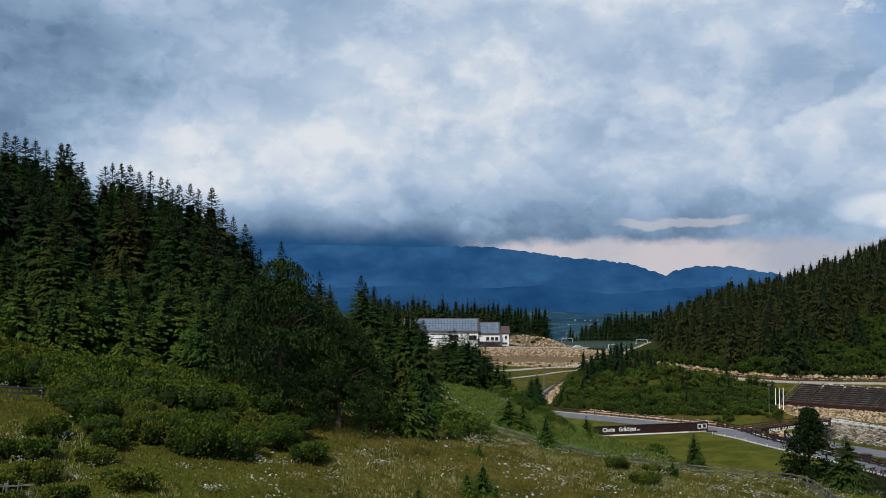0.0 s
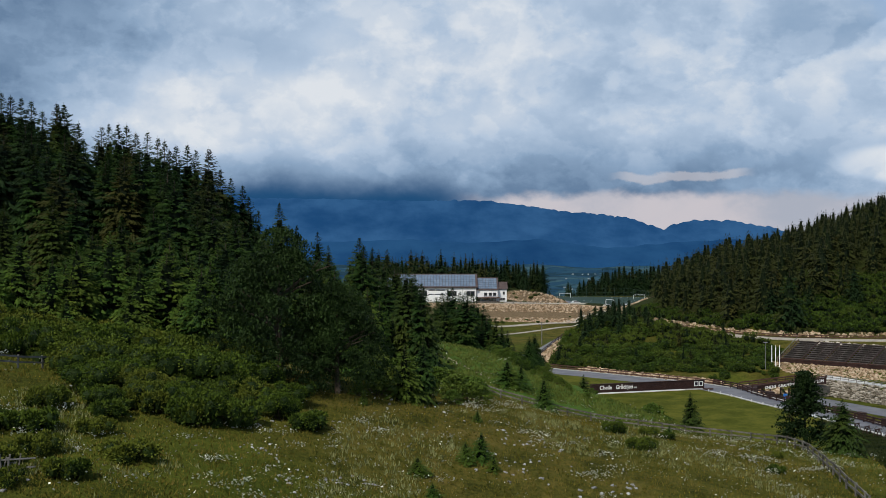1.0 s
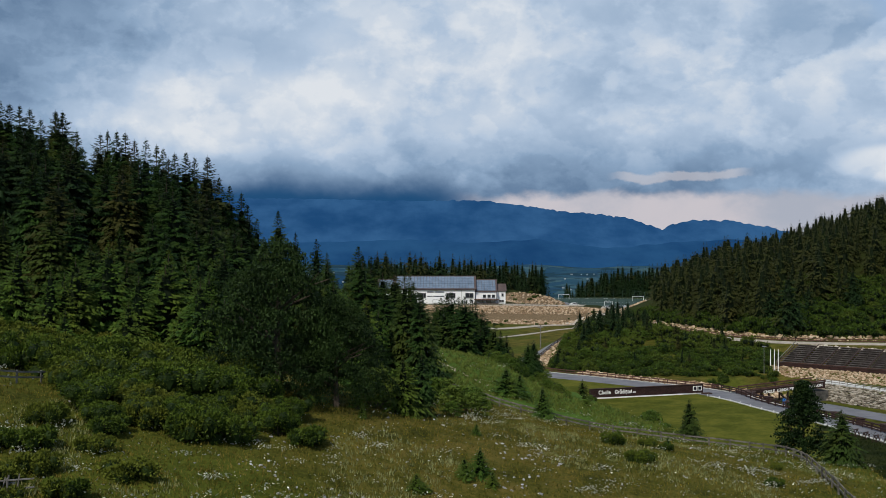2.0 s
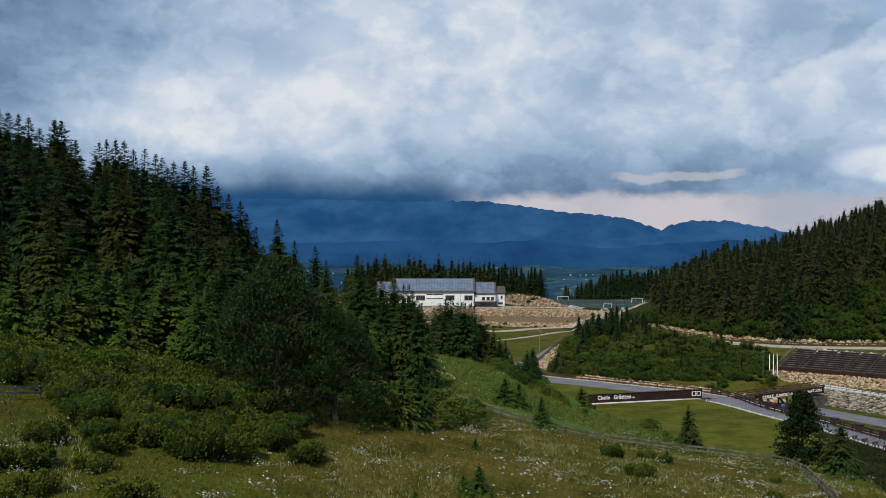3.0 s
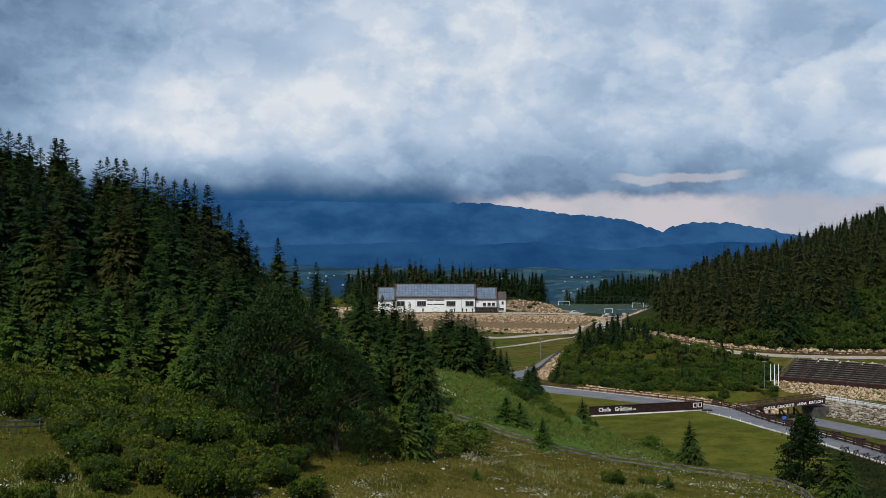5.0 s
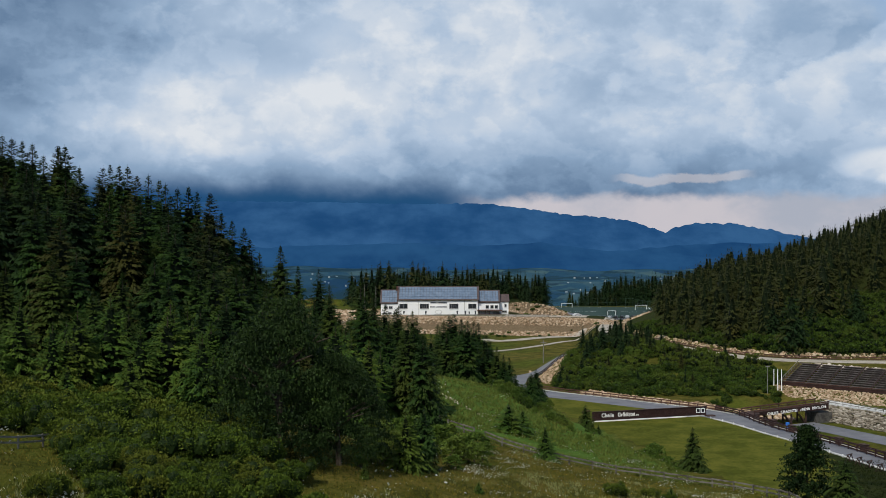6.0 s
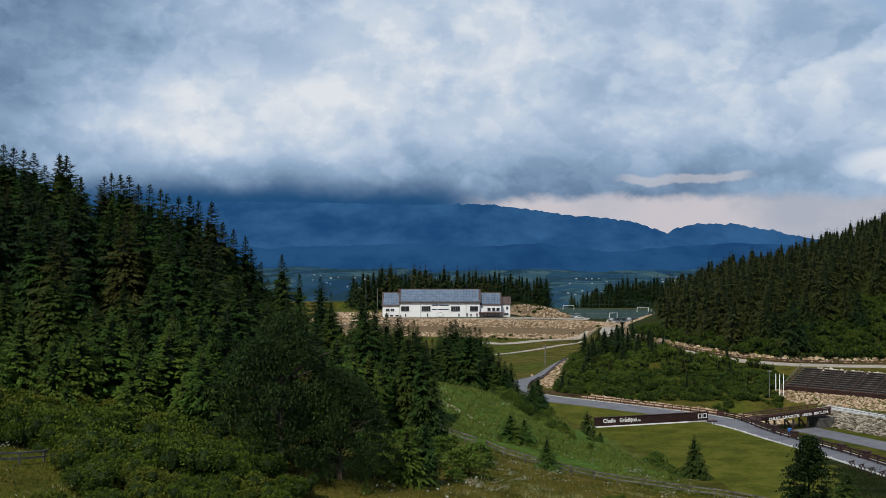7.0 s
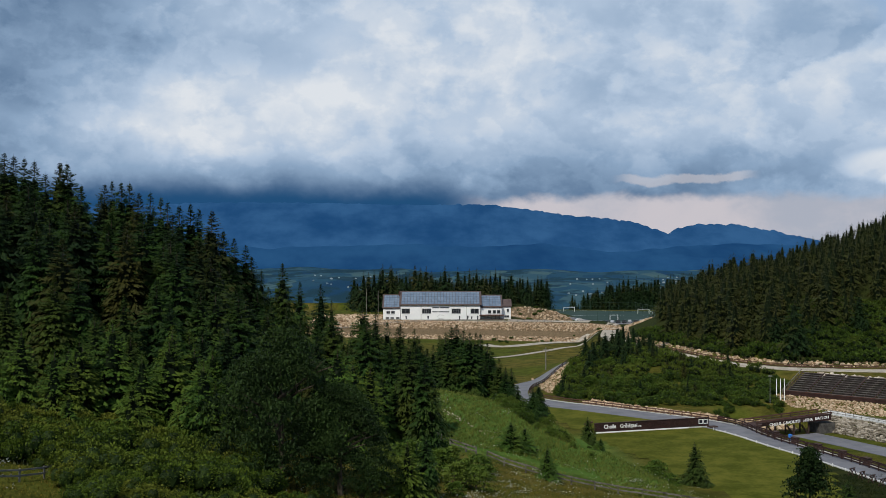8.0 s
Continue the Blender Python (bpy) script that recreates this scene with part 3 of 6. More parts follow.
def leafy_mesh(name, seed, clumps, leaves, shape, size, droop=0.5, clump_r=0.12, peak=0.25, shell=0.45):
    """A leafy crown one metre high: arching boughs, each a drooping cap of small leaves, with hollows between. shape: (radius, lowest, highest)."""
    r = np.random.RandomState(seed)
    rad, lo, hi = shape
    V, F = [], []
    for i in range(clumps):
        v = r.rand() ** 0.85
        ang = r.rand() * 6.283
        prof = (math.sin(math.pi * (0.18 + 0.80 * v) ** 0.9) ** 0.6) * (1 - peak * v)
        prof *= 1 + 0.12 * math.sin(3 * ang + seed) + 0.10 * math.sin(2 * ang - 7 * v)
        q = rad * prof * (shell + (1 - shell) * r.rand() ** 0.45) * (1 + 0.08 * r.normal())
        c = np.array([math.cos(ang) * q, math.sin(ang) * q, lo + (hi - lo) * v])
        out = np.array([math.cos(ang), math.sin(ang), 0.0])
        side = np.array([-out[1], out[0], 0.0])
        cr = clump_r * (0.6 + 0.8 * r.rand())
        for j in range(leaves):
            f, e = r.normal() * 0.62, r.normal() * 0.42
            p = c + out * cr * f + side * cr * e + np.array([0, 0, cr * (0.25 - droop * (0.5 * e * e + 0.6 * max(0.0, f) ** 2 + 0.15 * f * f)) + r.normal() * cr * 0.10])
            a = r.normal(size=3) * np.array([1, 1, 0.6])
            a /= np.linalg.norm(a)
            b = np.cross(a, r.normal(size=3))
            b /= np.linalg.norm(b)
            b[2] -= 0.4 * droop
            s = size * (0.6 + 0.8 * r.rand())
            k = len(V)
            V.extend((p - a * s * 0.45, p + b * s, p + a * s * 0.45, p - b * s * 0.5))
            F.append((k, k + 1, k + 2, k + 3))
    me = bpy.data.meshes.new(name)
    me.from_pydata([tuple(v) for v in V], [], F)
    return me


def limbs_mesh(name, seed, n, reach, lo, hi, radius):
    """Trunk with forking limbs, one metre high."""
    r = random.Random(seed)
    bm = bmesh.new()
    tube(bm, (0, 0, -0.03), (0.01, 0, lo + 0.05), radius * 1.2, radius * 0.8, 8)
    tube(bm, (0.01, 0, lo + 0.03), (0, 0.01, hi * 0.9), radius * 0.8, radius * 0.15, 7)
    for i in range(n):
        a = 6.283 * i / n + r.uniform(-0.3, 0.3)
        z0 = lo + (hi - lo) * 0.6 * i / n
        p0 = Vector((0.005, 0.005, z0))
        p1 = p0 + Vector((math.cos(a) * reach * 0.5, math.sin(a) * reach * 0.5, 0.10 + r.random() * 0.06))
        p2 = p1 + Vector((math.cos(a + 0.3) * reach * 0.35, math.sin(a + 0.3) * reach * 0.35, 0.05))
        tube(bm, p0, p1, radius * 0.45, radius * 0.25, 5)
        tube(bm, p1, p2, radius * 0.25, radius * 0.08, 5)
        tube(bm, p1, p1 + Vector((math.cos(a - 0.6) * reach * 0.3, math.sin(a - 0.6) * reach * 0.3, 0.09)), radius * 0.2, radius * 0.06, 4)
    me = bpy.data.meshes.new(name)
    bm.to_mesh(me)
    bm.free()
    me.materials.append(M_BARK)
    return me


def crown(me, material):
    me.materials.append(material)
    return me


TRUNK = trunk_mesh("trunk", 0.012)
STEMS = stems_mesh(2)


def spruces(name, seed, widths, material, levels, around, stations, label, group, trunk, **more):
    return [plant_kind(name, crown(crown(spruce_mesh("crown", seed + i, levels, around, stations, w, **more), material), M_CORE_SHADE), material, trunk, label, "tree", group)
            for i, w in enumerate(widths)]


SPRUCE = spruces("spruce_tree", 11, (0.24, 0.29, 0.26, 0.22), M_NEEDLE, 54, 13, 11, "tall dark green spruce standing in the hillside wood", "spruces of the near wood", TRUNK, longest=0.029)
SPRUCE_OLD = spruces("spruce_tree", 21, (0.25, 0.28), M_NEEDLE_BROWN_SHADED, 52, 13, 11, "tall brownish green spruce with sparse cone-hung crown", "spruces of the near wood", TRUNK, ragged=0.26, longest=0.028)
SPRUCE_YARD = spruces("spruce_tree", 41, (0.36, 0.40), M_NEEDLE, 42, 13, 9, "single dark green spruce with boughs to the ground", "single spruces", trunk_mesh("trunk", 0.018))
YOUNG = spruces("young_spruce", 31, (0.38, 0.44, 0.34), M_NEEDLE_YOUNG, 36, 12, 8, "young bright green spruce growing on the grassy slope", "young spruces",
                trunk_mesh("trunk", 0.02), hang=0.7)
FARSPRUCE = spruces("spruce_tree", 51, (0.26, 0.31, 0.23), M_NEEDLE_BROWN_SHADED, 28, 9, 6, "dark spruce in the distant stand of trees", "spruces beyond the valley", TRUNK, ragged=0.25, tuft=0.28, thin=0.33, longest=0.045)
WOODSPRUCE = spruces("spruce_tree", 61, (0.27, 0.32, 0.23), M_NEEDLE_BROWN_SHADED, 24, 8, 6, "dark spruce of the hillside wood", "spruces beyond the valley", TRUNK, ragged=0.25, tuft=0.25, thin=0.30, core=6, longest=0.045)
JUNIPER = [plant_kind("juniper_bush", crown(crown(bush_mesh("crown", 71 + i, 2200, fl, 0.105, 0.5), M_JUNIPER), M_BUSH_SHADE), M_JUNIPER, STEMS,
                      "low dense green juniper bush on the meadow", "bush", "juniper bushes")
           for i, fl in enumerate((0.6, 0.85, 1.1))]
THICKET = [plant_kind("thicket_bush", crown(crown(bush_mesh("crown", 75 + i, 3400, fl, 0.070, 0.6, 12), M_THICKET), M_BUSH_SHADE), M_THICKET, STEMS,
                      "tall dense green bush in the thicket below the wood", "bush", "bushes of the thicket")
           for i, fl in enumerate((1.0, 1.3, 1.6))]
SHRUB = [plant_kind("shrub", crown(crown(bush_mesh("crown", 81 + i, 620, fl, 0.15, 0.6, 6), M_SHRUB), M_BUSH_SHADE), M_SHRUB, STEMS,
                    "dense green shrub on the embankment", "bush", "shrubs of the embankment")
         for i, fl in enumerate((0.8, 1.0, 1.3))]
SCRUB = [plant_kind("shrub", crown(crown(bush_mesh("crown", 85 + i, 240, fl, 0.21, 0.6, 3), M_SHRUB), M_BUSH_SHADE), M_SHRUB) for i, fl in enumerate((0.8, 1.0, 1.3))]
LEAFBUSH = [plant_kind("leafy_bush", crown(leafy_mesh("crown", 91 + i, 80, 22, (0.6, 0.05, 0.95), 0.06, 0.3, 0.17), M_LEAF_LIGHT), M_LEAF_LIGHT, STEMS,
                       "fresh green leafy bush", "bush", "leafy bushes") for i in range(2)]

# ---- ground, distance ----
def graded(parts):
    out = []
    for a, b, n in parts:
        out += [a + (b - a) * i / n for i in range(n)]
    return out + [parts[-1][1]]


def build_ground():
    xs = graded([(-5000, -1200, 16), (-1200, -300, 22), (-300, -80, 30), (-80, 110, 126), (110, 300, 34), (300, 1200, 22), (1200, 5000, 16)])
    ys = graded([(-4800, -300, 12), (-300, 0, 14), (0, 40, 12), (40, 260, 147), (260, 480, 74), (480, 700, 48), (700, 1600, 50), (1600, 4400, 40)])
    verts = [(x, y, land(x, y)) for y in ys for x in xs]
    w = len(xs)
    faces = [(j * w + i, j * w + i + 1, (j + 1) * w + i + 1, (j + 1) * w + i) for j in range(len(ys) - 1) for i in range(w - 1)]
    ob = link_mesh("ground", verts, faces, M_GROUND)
    for p in ob.data.polygons:
        p.use_smooth = True
    tagged(ob, "olive and green summer meadow running down into the valley", "ground", kind="structure")


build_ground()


def build_mountains():
    """The blue range across the valley: ridges one behind another, under the cloud base."""
    def range_mesh(name, y0, depth, height, seed, hue, glow, label):
        xs = [-3400 + 6800 * i / 680 for i in range(681)]
        rows = 14
        verts, faces = [], []
        for j in range(rows + 1):
            v = j / rows
            for x in xs:
                y = y0 + depth * v
                top = height(x, y0 + depth)
                crag = 26 * noise.noise((x * 0.006, v * 3.0, seed)) + 60 * noise.noise((x * 0.0016, v * 2.2, seed + 5)) * (1 - v)
                z = -130 + (top + 130) * (v ** 0.85) + crag * math.sin(math.pi * min(1, v * 0.98)) 
                verts.append((x, y + 40 * noise.noise((x * 0.004, v, seed + 2)), z))
        w = len(xs)
        faces = [(j * w + i, j * w + i + 1, (j + 1) * w + i + 1, (j + 1) * w + i) for j in range(rows) for i in range(w - 1)]
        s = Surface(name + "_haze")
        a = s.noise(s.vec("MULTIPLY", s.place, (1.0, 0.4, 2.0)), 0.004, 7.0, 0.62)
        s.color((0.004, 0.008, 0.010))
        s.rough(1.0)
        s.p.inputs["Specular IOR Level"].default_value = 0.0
        # haze of kilometres of air, put into the slopes themselves as a blue glow
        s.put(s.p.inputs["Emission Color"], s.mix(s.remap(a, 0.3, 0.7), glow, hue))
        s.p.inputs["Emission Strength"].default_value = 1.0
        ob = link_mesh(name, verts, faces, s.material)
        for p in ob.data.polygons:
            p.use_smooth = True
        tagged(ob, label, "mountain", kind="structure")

    ridge = [(-0.45, 0.040), (-0.2, 0.047), (-0.03, 0.044), (0.0137, 0.0441), (0.0196, 0.0455), (0.046, 0.0434), (0.0834, 0.0388), (0.11, 0.0345), (0.148, 0.0313), (0.169, 0.0291),
             (0.1826, 0.0248), (0.1987, 0.0195), (0.2073, 0.0163), (0.2175, 0.0222), (0.236, 0.0258), (0.271, 0.0254), (0.298, 0.0211), (0.327, 0.0152), (0.35, 0.010), (0.5, -0.01)]

    def crest(x, y):
        a = min(0.499, max(-0.449, x / y))
        for (a0, h0), (a1, h1) in zip(ridge, ridge[1:]):
            if a <= a1:
                h = blend(h0, h1, (a - a0) / (a1 - a0))
                break
        h += 0.0012 * noise.noise((a * 60, 1.0, 0.0)) + 0.0016 * noise.noise((a * 170, 2.0, 0.0)) + 0.0009 * noise.noise((a * 420, 3.0, 0.0))
        return EYE + 5.0 + h * y

    def foothill(x, y):
        a = x / y
        return EYE + (0.006 + 0.012 * noise.noise((a * 9, 4.0, 0.0)) + 0.002 * noise.noise((a * 50, 5.0, 0.0))) * y

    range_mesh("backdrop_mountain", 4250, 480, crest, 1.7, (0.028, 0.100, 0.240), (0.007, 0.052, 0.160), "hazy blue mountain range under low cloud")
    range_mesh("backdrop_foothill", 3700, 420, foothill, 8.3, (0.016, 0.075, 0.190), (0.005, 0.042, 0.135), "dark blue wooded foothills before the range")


build_mountains()

# ---- roads, lawn ----
ROAD = curve_points([(70, 338), (48, 330), (33, 314), (22, 290), (17, 268), (17, 252), (23, 241.5), (31.5, 233.5), (40.5, 225), (49, 216.5), (55.3, 207), (59.6, 191), (64.6, 175),
                     (67.6, 162), (71, 145), (78, 105)], 8)


def road_half(x, y):
    return 2.75 + 1.2 * step(195, 216, y) - 0.8 * step(236, 252, y)


road = tagged(ribbon("road", ROAD, road_half, 0.07, M_ASPHALT), "grey asphalt road curving past the lawn", "road", kind="structure")
tagged(ribbon("road_upper", curve_points(UPPER, 6), 3.4, 0.10, M_GRAVEL), "pale gravel road cut along the hillside", "road", kind="structure")
TRACK = curve_points([(72.5, 216), (74.5, 212), (80.5, 199), (87.5, 184), (96, 166)], 6)
tagged(ribbon("road_lower", TRACK, 3.4, 0.08, M_ASPHALT), "grey asphalt track passing below the footbridge", "road", kind="structure")


def build_lawn():
    """Mown grass between the hill's foot and the road."""
    verts, faces, keys = [], [], {}
    size = 1.6
    for i in range(int(18 / size), int(76 / size)):
        for j in range(int(120 / size), int(236 / size)):
            x, y = i * size, j * size
            side = min((math.hypot(x - a, y - b), k) for k, (a, b) in enumerate(ROAD))
            k = min(max(side[1], 1), len(ROAD) - 2)
            dx, dy = ROAD[k + 1][0] - ROAD[k - 1][0], ROAD[k + 1][1] - ROAD[k - 1][1]
            out = ((x - ROAD[k][0]) * dy - (y - ROAD[k][1]) * dx) / math.hypot(dx, dy)
            edge = foot(x, y) + 1.5 * noise.noise((x * 0.2, y * 0.2, 5.0))
            if out < road_half(x, y) - 0.9 or edge > 0.5 or x > 47 + 0.26 * (y - 120) + 1.2 * noise.noise((x * 0.3, y * 0.3, 1.0)):
                continue
            f = []
            for a, b in ((0, 0), (1, 0), (1, 1), (0, 1)):
                key = (i + a, j + b)
                if key not in keys:
                    keys[key] = len(verts)
                    verts.append((key[0] * size, key[1] * size, land(key[0] * size, key[1] * size) + 0.05))
                f.append(keys[key])
            faces.append(f)
    ob = link_mesh("lawn", verts, faces, M_LAWN)
    tagged(ob, "smooth mown green lawn beside the road", "lawn", kind="structure")


build_lawn()

# ---- sports hall ----
M_PANEL = painted("solar_glass", (0.095, 0.135, 0.195), (0.16, 0.21, 0.28), 0.5, 0.35, 3.0, 0.001)
M_ROOF = painted("brown_roof_metal", (0.060, 0.042, 0.040), (0.10, 0.075, 0.070), 0.8, 0.6, 6.0, 0.003)
M_GLASS = painted("dark_window_glass", (0.012, 0.014, 0.018), (0.035, 0.040, 0.048), 0.7, 0.12, 3.0, 0.0005)
M_FRAME = painted("grey_window_frame", (0.18, 0.18, 0.19), (0.26, 0.26, 0.27), 2.0, 0.6, 9.0, 0.001)
M_DARK = painted("dark_figure_paint", (0.03, 0.035, 0.05), (0.07, 0.075, 0.09), 2.0, 0.8, 9.0, 0.001)


def window(house, x, z, w, h, y, panes=2, tall=1):
    f = bmesh.new()
    t = 0.14
    for a, b, c, d in ((-w / 2, w / 2, -h / 2, -h / 2 + t), (-w / 2, w / 2, h / 2 - t, h / 2)):
        box(f, x + a, x + b, y - 0.12, y + 0.05, z + c, z + d)
    for i in range(panes + 1):
        px = x - w / 2 + (w - t) * i / panes
        box(f, px, px + t, y - 0.115, y + 0.05, z - h / 2 + t, z + h / 2 - t)
    frame_ob = part("window", f, M_FRAME, house)
    part("pane", solid(x - w / 2 + 0.05, x + w / 2 - 0.05, y - 0.06, y + 0.04, z - h / 2 + 0.05, z + h / 2 - 0.05), M_GLASS, frame_ob)
    part("sill", solid(x - w / 2 - 0.1, x + w / 2 + 0.1, y - 0.22, y - 0.02, z - h / 2 - 0.14, z - h / 2 - 0.01), M_KERB, frame_ob)


def gable_roof(house, x0, x1, y0, y1, eave, ridge, over=0.7, panels=(0, 0), material=None):
    """Two pitched slabs, with solar panels on the near one."""
    ym = (y0 + y1) / 2
    roof_ob = None
    for s, ya in ((1, y0), (-1, y1)):
        a = Vector((0, ya - s * over, eave - 0.25))
        b = Vector((0, ym, ridge))
        run = b - a
        ang = math.atan2(run.z, run.y)
        length = math.hypot(run.y, run.z)
        m = Matrix.Translation((0, a.y, a.z)) @ Matrix.Rotation(ang, 4, "X")
        slab = solid(x0 - over, x1 + over, 0, length, -0.12, 0.14, 0.0, m)
        ob = part("roof", slab, material or M_ROOF, house)
        if s == 1:
            roof_ob = ob
            nx, ny = panels
            if nx:
                w, d = (x1 - x0 - 0.6) / nx, (length - 1.4) / ny
                me = bpy.data.meshes.new("solar_panel")
                bm = solid(0.05, w - 0.05, 0.05, d - 0.05, 0.0, 0.07)
                bm.to_mesh(me)
                bm.free()
                me.materials.append(M_PANEL)
                for i, j in itertools.product(range(nx), range(ny)):
                    share("solar_panel", me, ob, m @ Matrix.Translation((x0 + 0.3 + i * w, 0.7 + j * d, 0.17)))
    return roof_ob


def prism_end(x, y0, y1, z0, eave, ridge, thick=0.3):
    bm = bmesh.new()
    pts = [(y0, z0), (y1, z0), (y1, eave), ((y0 + y1) / 2, ridge - 0.25), (y0, eave)]
    a = [bm.verts.new((x, y, z)) for y, z in pts]
    b = [bm.verts.new((x + thick, y, z)) for y, z in pts]
    bm.faces.new(a)
    bm.faces.new(b[::-1])
    for i in range(5):
        bm.faces.new((a[i], b[i], b[(i + 1) % 5], a[(i + 1) % 5]))
    return bm


def word_mesh(text, size, thick):
    data = bpy.data.curves.new("letters", "FONT")
    data.body, data.size, data.extrude, data.align_x = text, size, thick, "LEFT"
    data.offset = 0.025 * size
    ob = bpy.data.objects.new("letters", data)
    scene.collection.objects.link(ob)
    bpy.context.view_layer.update()
    me = bpy.data.meshes.new_from_object(ob.evaluated_get(bpy.context.evaluated_depsgraph_get()))
    bpy.data.objects.remove(ob)
    xs = [v.co.x for v in me.vertices]
    return me, min(xs), max(xs)


def lettering(name, text, parent, m, width, thick=0.03, size=1.0, material=None):
    """Words of a given length on a face; m carries x along the line and y up."""
    me, a, b = word_mesh(text, size, thick)
    k = width / (b - a)
    me.transform(Matrix.Translation((-a * k, 0, 0)) @ Matrix.Diagonal((k, size and 1.0, 1, 1)))
    me.materials.append(material or M_PAINT)
    ob = new(name, me)
    ob.parent = parent
    ob.matrix_basis = m
    return ob


def build_hall():
    z = 4.7
    hall = base_empty("sports_hall", Matrix.Translation((0, 490, z)))
    tagged(hall, "long white sports hall with a blue solar panel roof", "building")
    # x0, x1, y0, y1, eave, ridge, panels
    wings = [(-22.4, 14.6, 0, 17, 7.3, 13.1, (26, 5)), (-30.6, -22.7, 1.2, 15, 5.7, 11.6, (6, 5)), (14.9, 24.6, 1.2, 15, 6.2, 11.4, (7, 5)),
             (24.9, 29.0, 3.5, 13, 6.4, 9.4, (0, 0))]
    for x0, x1, y0, y1, e, r, pan in wings:
        part("wall", solid(x0, x1, y0, y0 + 0.4, -2.2, e), M_WHITE, hall)
        part("wall", solid(x0, x1, y1 - 0.4, y1, -2.2, e), M_WHITE, hall)
        part("wall", prism_end(x0, y0 + 0.42, y1 - 0.42, -2.2, e, r), M_WHITE, hall)
        part("wall", prism_end(x1 - 0.3, y0 + 0.42, y1 - 0.42, -2.2, e, r), M_WHITE, hall)
        gable_roof(hall, x0, x1, y0, y1, e, r, 0.7 if pan[0] > 10 else 0.45, pan)
    for x, w in ((-20.0, 3.8), (-10.3, 4.2), (3.4, 4.2), (12.0, 3.8)):
        window(hall, x, 4.3, w, 2.3, 0, 2 if w < 4 else 4)
    for x in (-28.2, -26.0):
        window(hall, x, 3.6, 1.7, 1.2, 1.2, 2)
    for x in (-28.6, -26.4, -23.8):
        window(hall, x, 1.0, 1.6, 0.8, 1.2, 1)
    for x in (19.0, 21.2, 23.2):
        window(hall, x, 3.9, 1.5, 1.5, 1.2, 1)
    window(hall, 27.6, 4.4, 1.0, 1.4, 3.5, 1)
    window(hall, 27.0, 1.6, 2.4, 1.0, 3.5, 2)
    for x in (-13.0, 8.2):
        part("pilaster", solid(x, x + 0.25, -0.1, -0.005, -2.2, 7.2), M_KERB, hall)
    # writing over the middle, too small to make out
    for x0, x1, zz, h in ((-7.6, -4.6, 5.6, 0.55), (-4.2, 0.2, 5.6, 0.55), (-7.6, -5.2, 3.7, 0.45), (-4.8, 0.2, 3.7, 0.45)):
        part("writing_bar", solid(x0, x1, -0.06, -0.004, zz, zz + h), M_DARK, hall)
    # dark painted figures along the foot of the wall, as plain shapes
    for x, h in ((-19.8, 1.5), (-9.6, 1.6), (5.0, 1.6), (8.8, 1.9), (10.6, 1.2), (13.4, 1.7)):
        bm = bmesh.new()
        bmesh.ops.create_cone(bm, cap_ends=True, segments=7, radius1=0.22, radius2=0.4, depth=h, matrix=Matrix.Translation((x, -0.04, 1.2)) @ Matrix.Diagonal((1, 0.08, 1, 1)))
        part("painted_shape", bm, M_DARK, hall)
    ring = bmesh.new()
    for i in range(20):
        a, b = 6.283 * i / 20, 6.283 * (i + 1) / 20
        beam(ring, (-3.7 + 1.5 * math.cos(a), -0.03, 1.6 + 0.9 * math.sin(a)), (-3.7 + 1.5 * math.cos(b), -0.03, 1.6 + 0.9 * math.sin(b)), 0.1)
    part("painted_emblem", ring, M_FRAME, hall)
    # brown timber terrace before the east wing
    deck = part("terrace", solid(14.4, 25.4, -3.0, 1.19, -2.2, 0.7), M_WOOD, hall)
    part("terrace_roof", solid(14.2, 25.6, -3.3, 1.18, 2.3, 2.6), M_REDWOOD, deck)
    for i in range(7):
        part("post", solid(14.5 + 1.75 * i, 14.7 + 1.75 * i, -3.1, -2.9, 0.7, 2.3), M_WOOD, deck)
    part("chimney", solid(-23.6, -22.9, 6, 7, 11, 13.4), M_REDWOOD, hall)
    # masts beside the hall
    for x, h in ((-39.0, 14.0), (-33.5, 13.0)):
        mast = part("mast", tube(bmesh.new(), (0, 0, -1.5), (0, 0, h), 0.16, 0.09), M_GREYWOOD)
        mast.matrix_basis = Matrix.Translation((x, 500, 5))
        tagged(mast, "thin bare timber mast beside the hall", "mast", "masts by the hall")


build_hall()
tagged(ribbon("road_terrace", [(x, 480 - 0.02 * x) for x in range(-60, 50, 5)], 3.2, 0.1, M_GRAVEL), "pale gravel terrace road before the sports hall", "road", kind="structure")

# ---- arena: sign wall, footbridge, grandstand, rails ----
def yard_turn(x0, y0, x1, y1, z=0.0):
    """A pose at the first plan point with x along the line."""
    return Matrix.Translation((x0, y0, z)) @ Matrix.Rotation(math.atan2(y1 - y0, x1 - x0), 4, "Z")


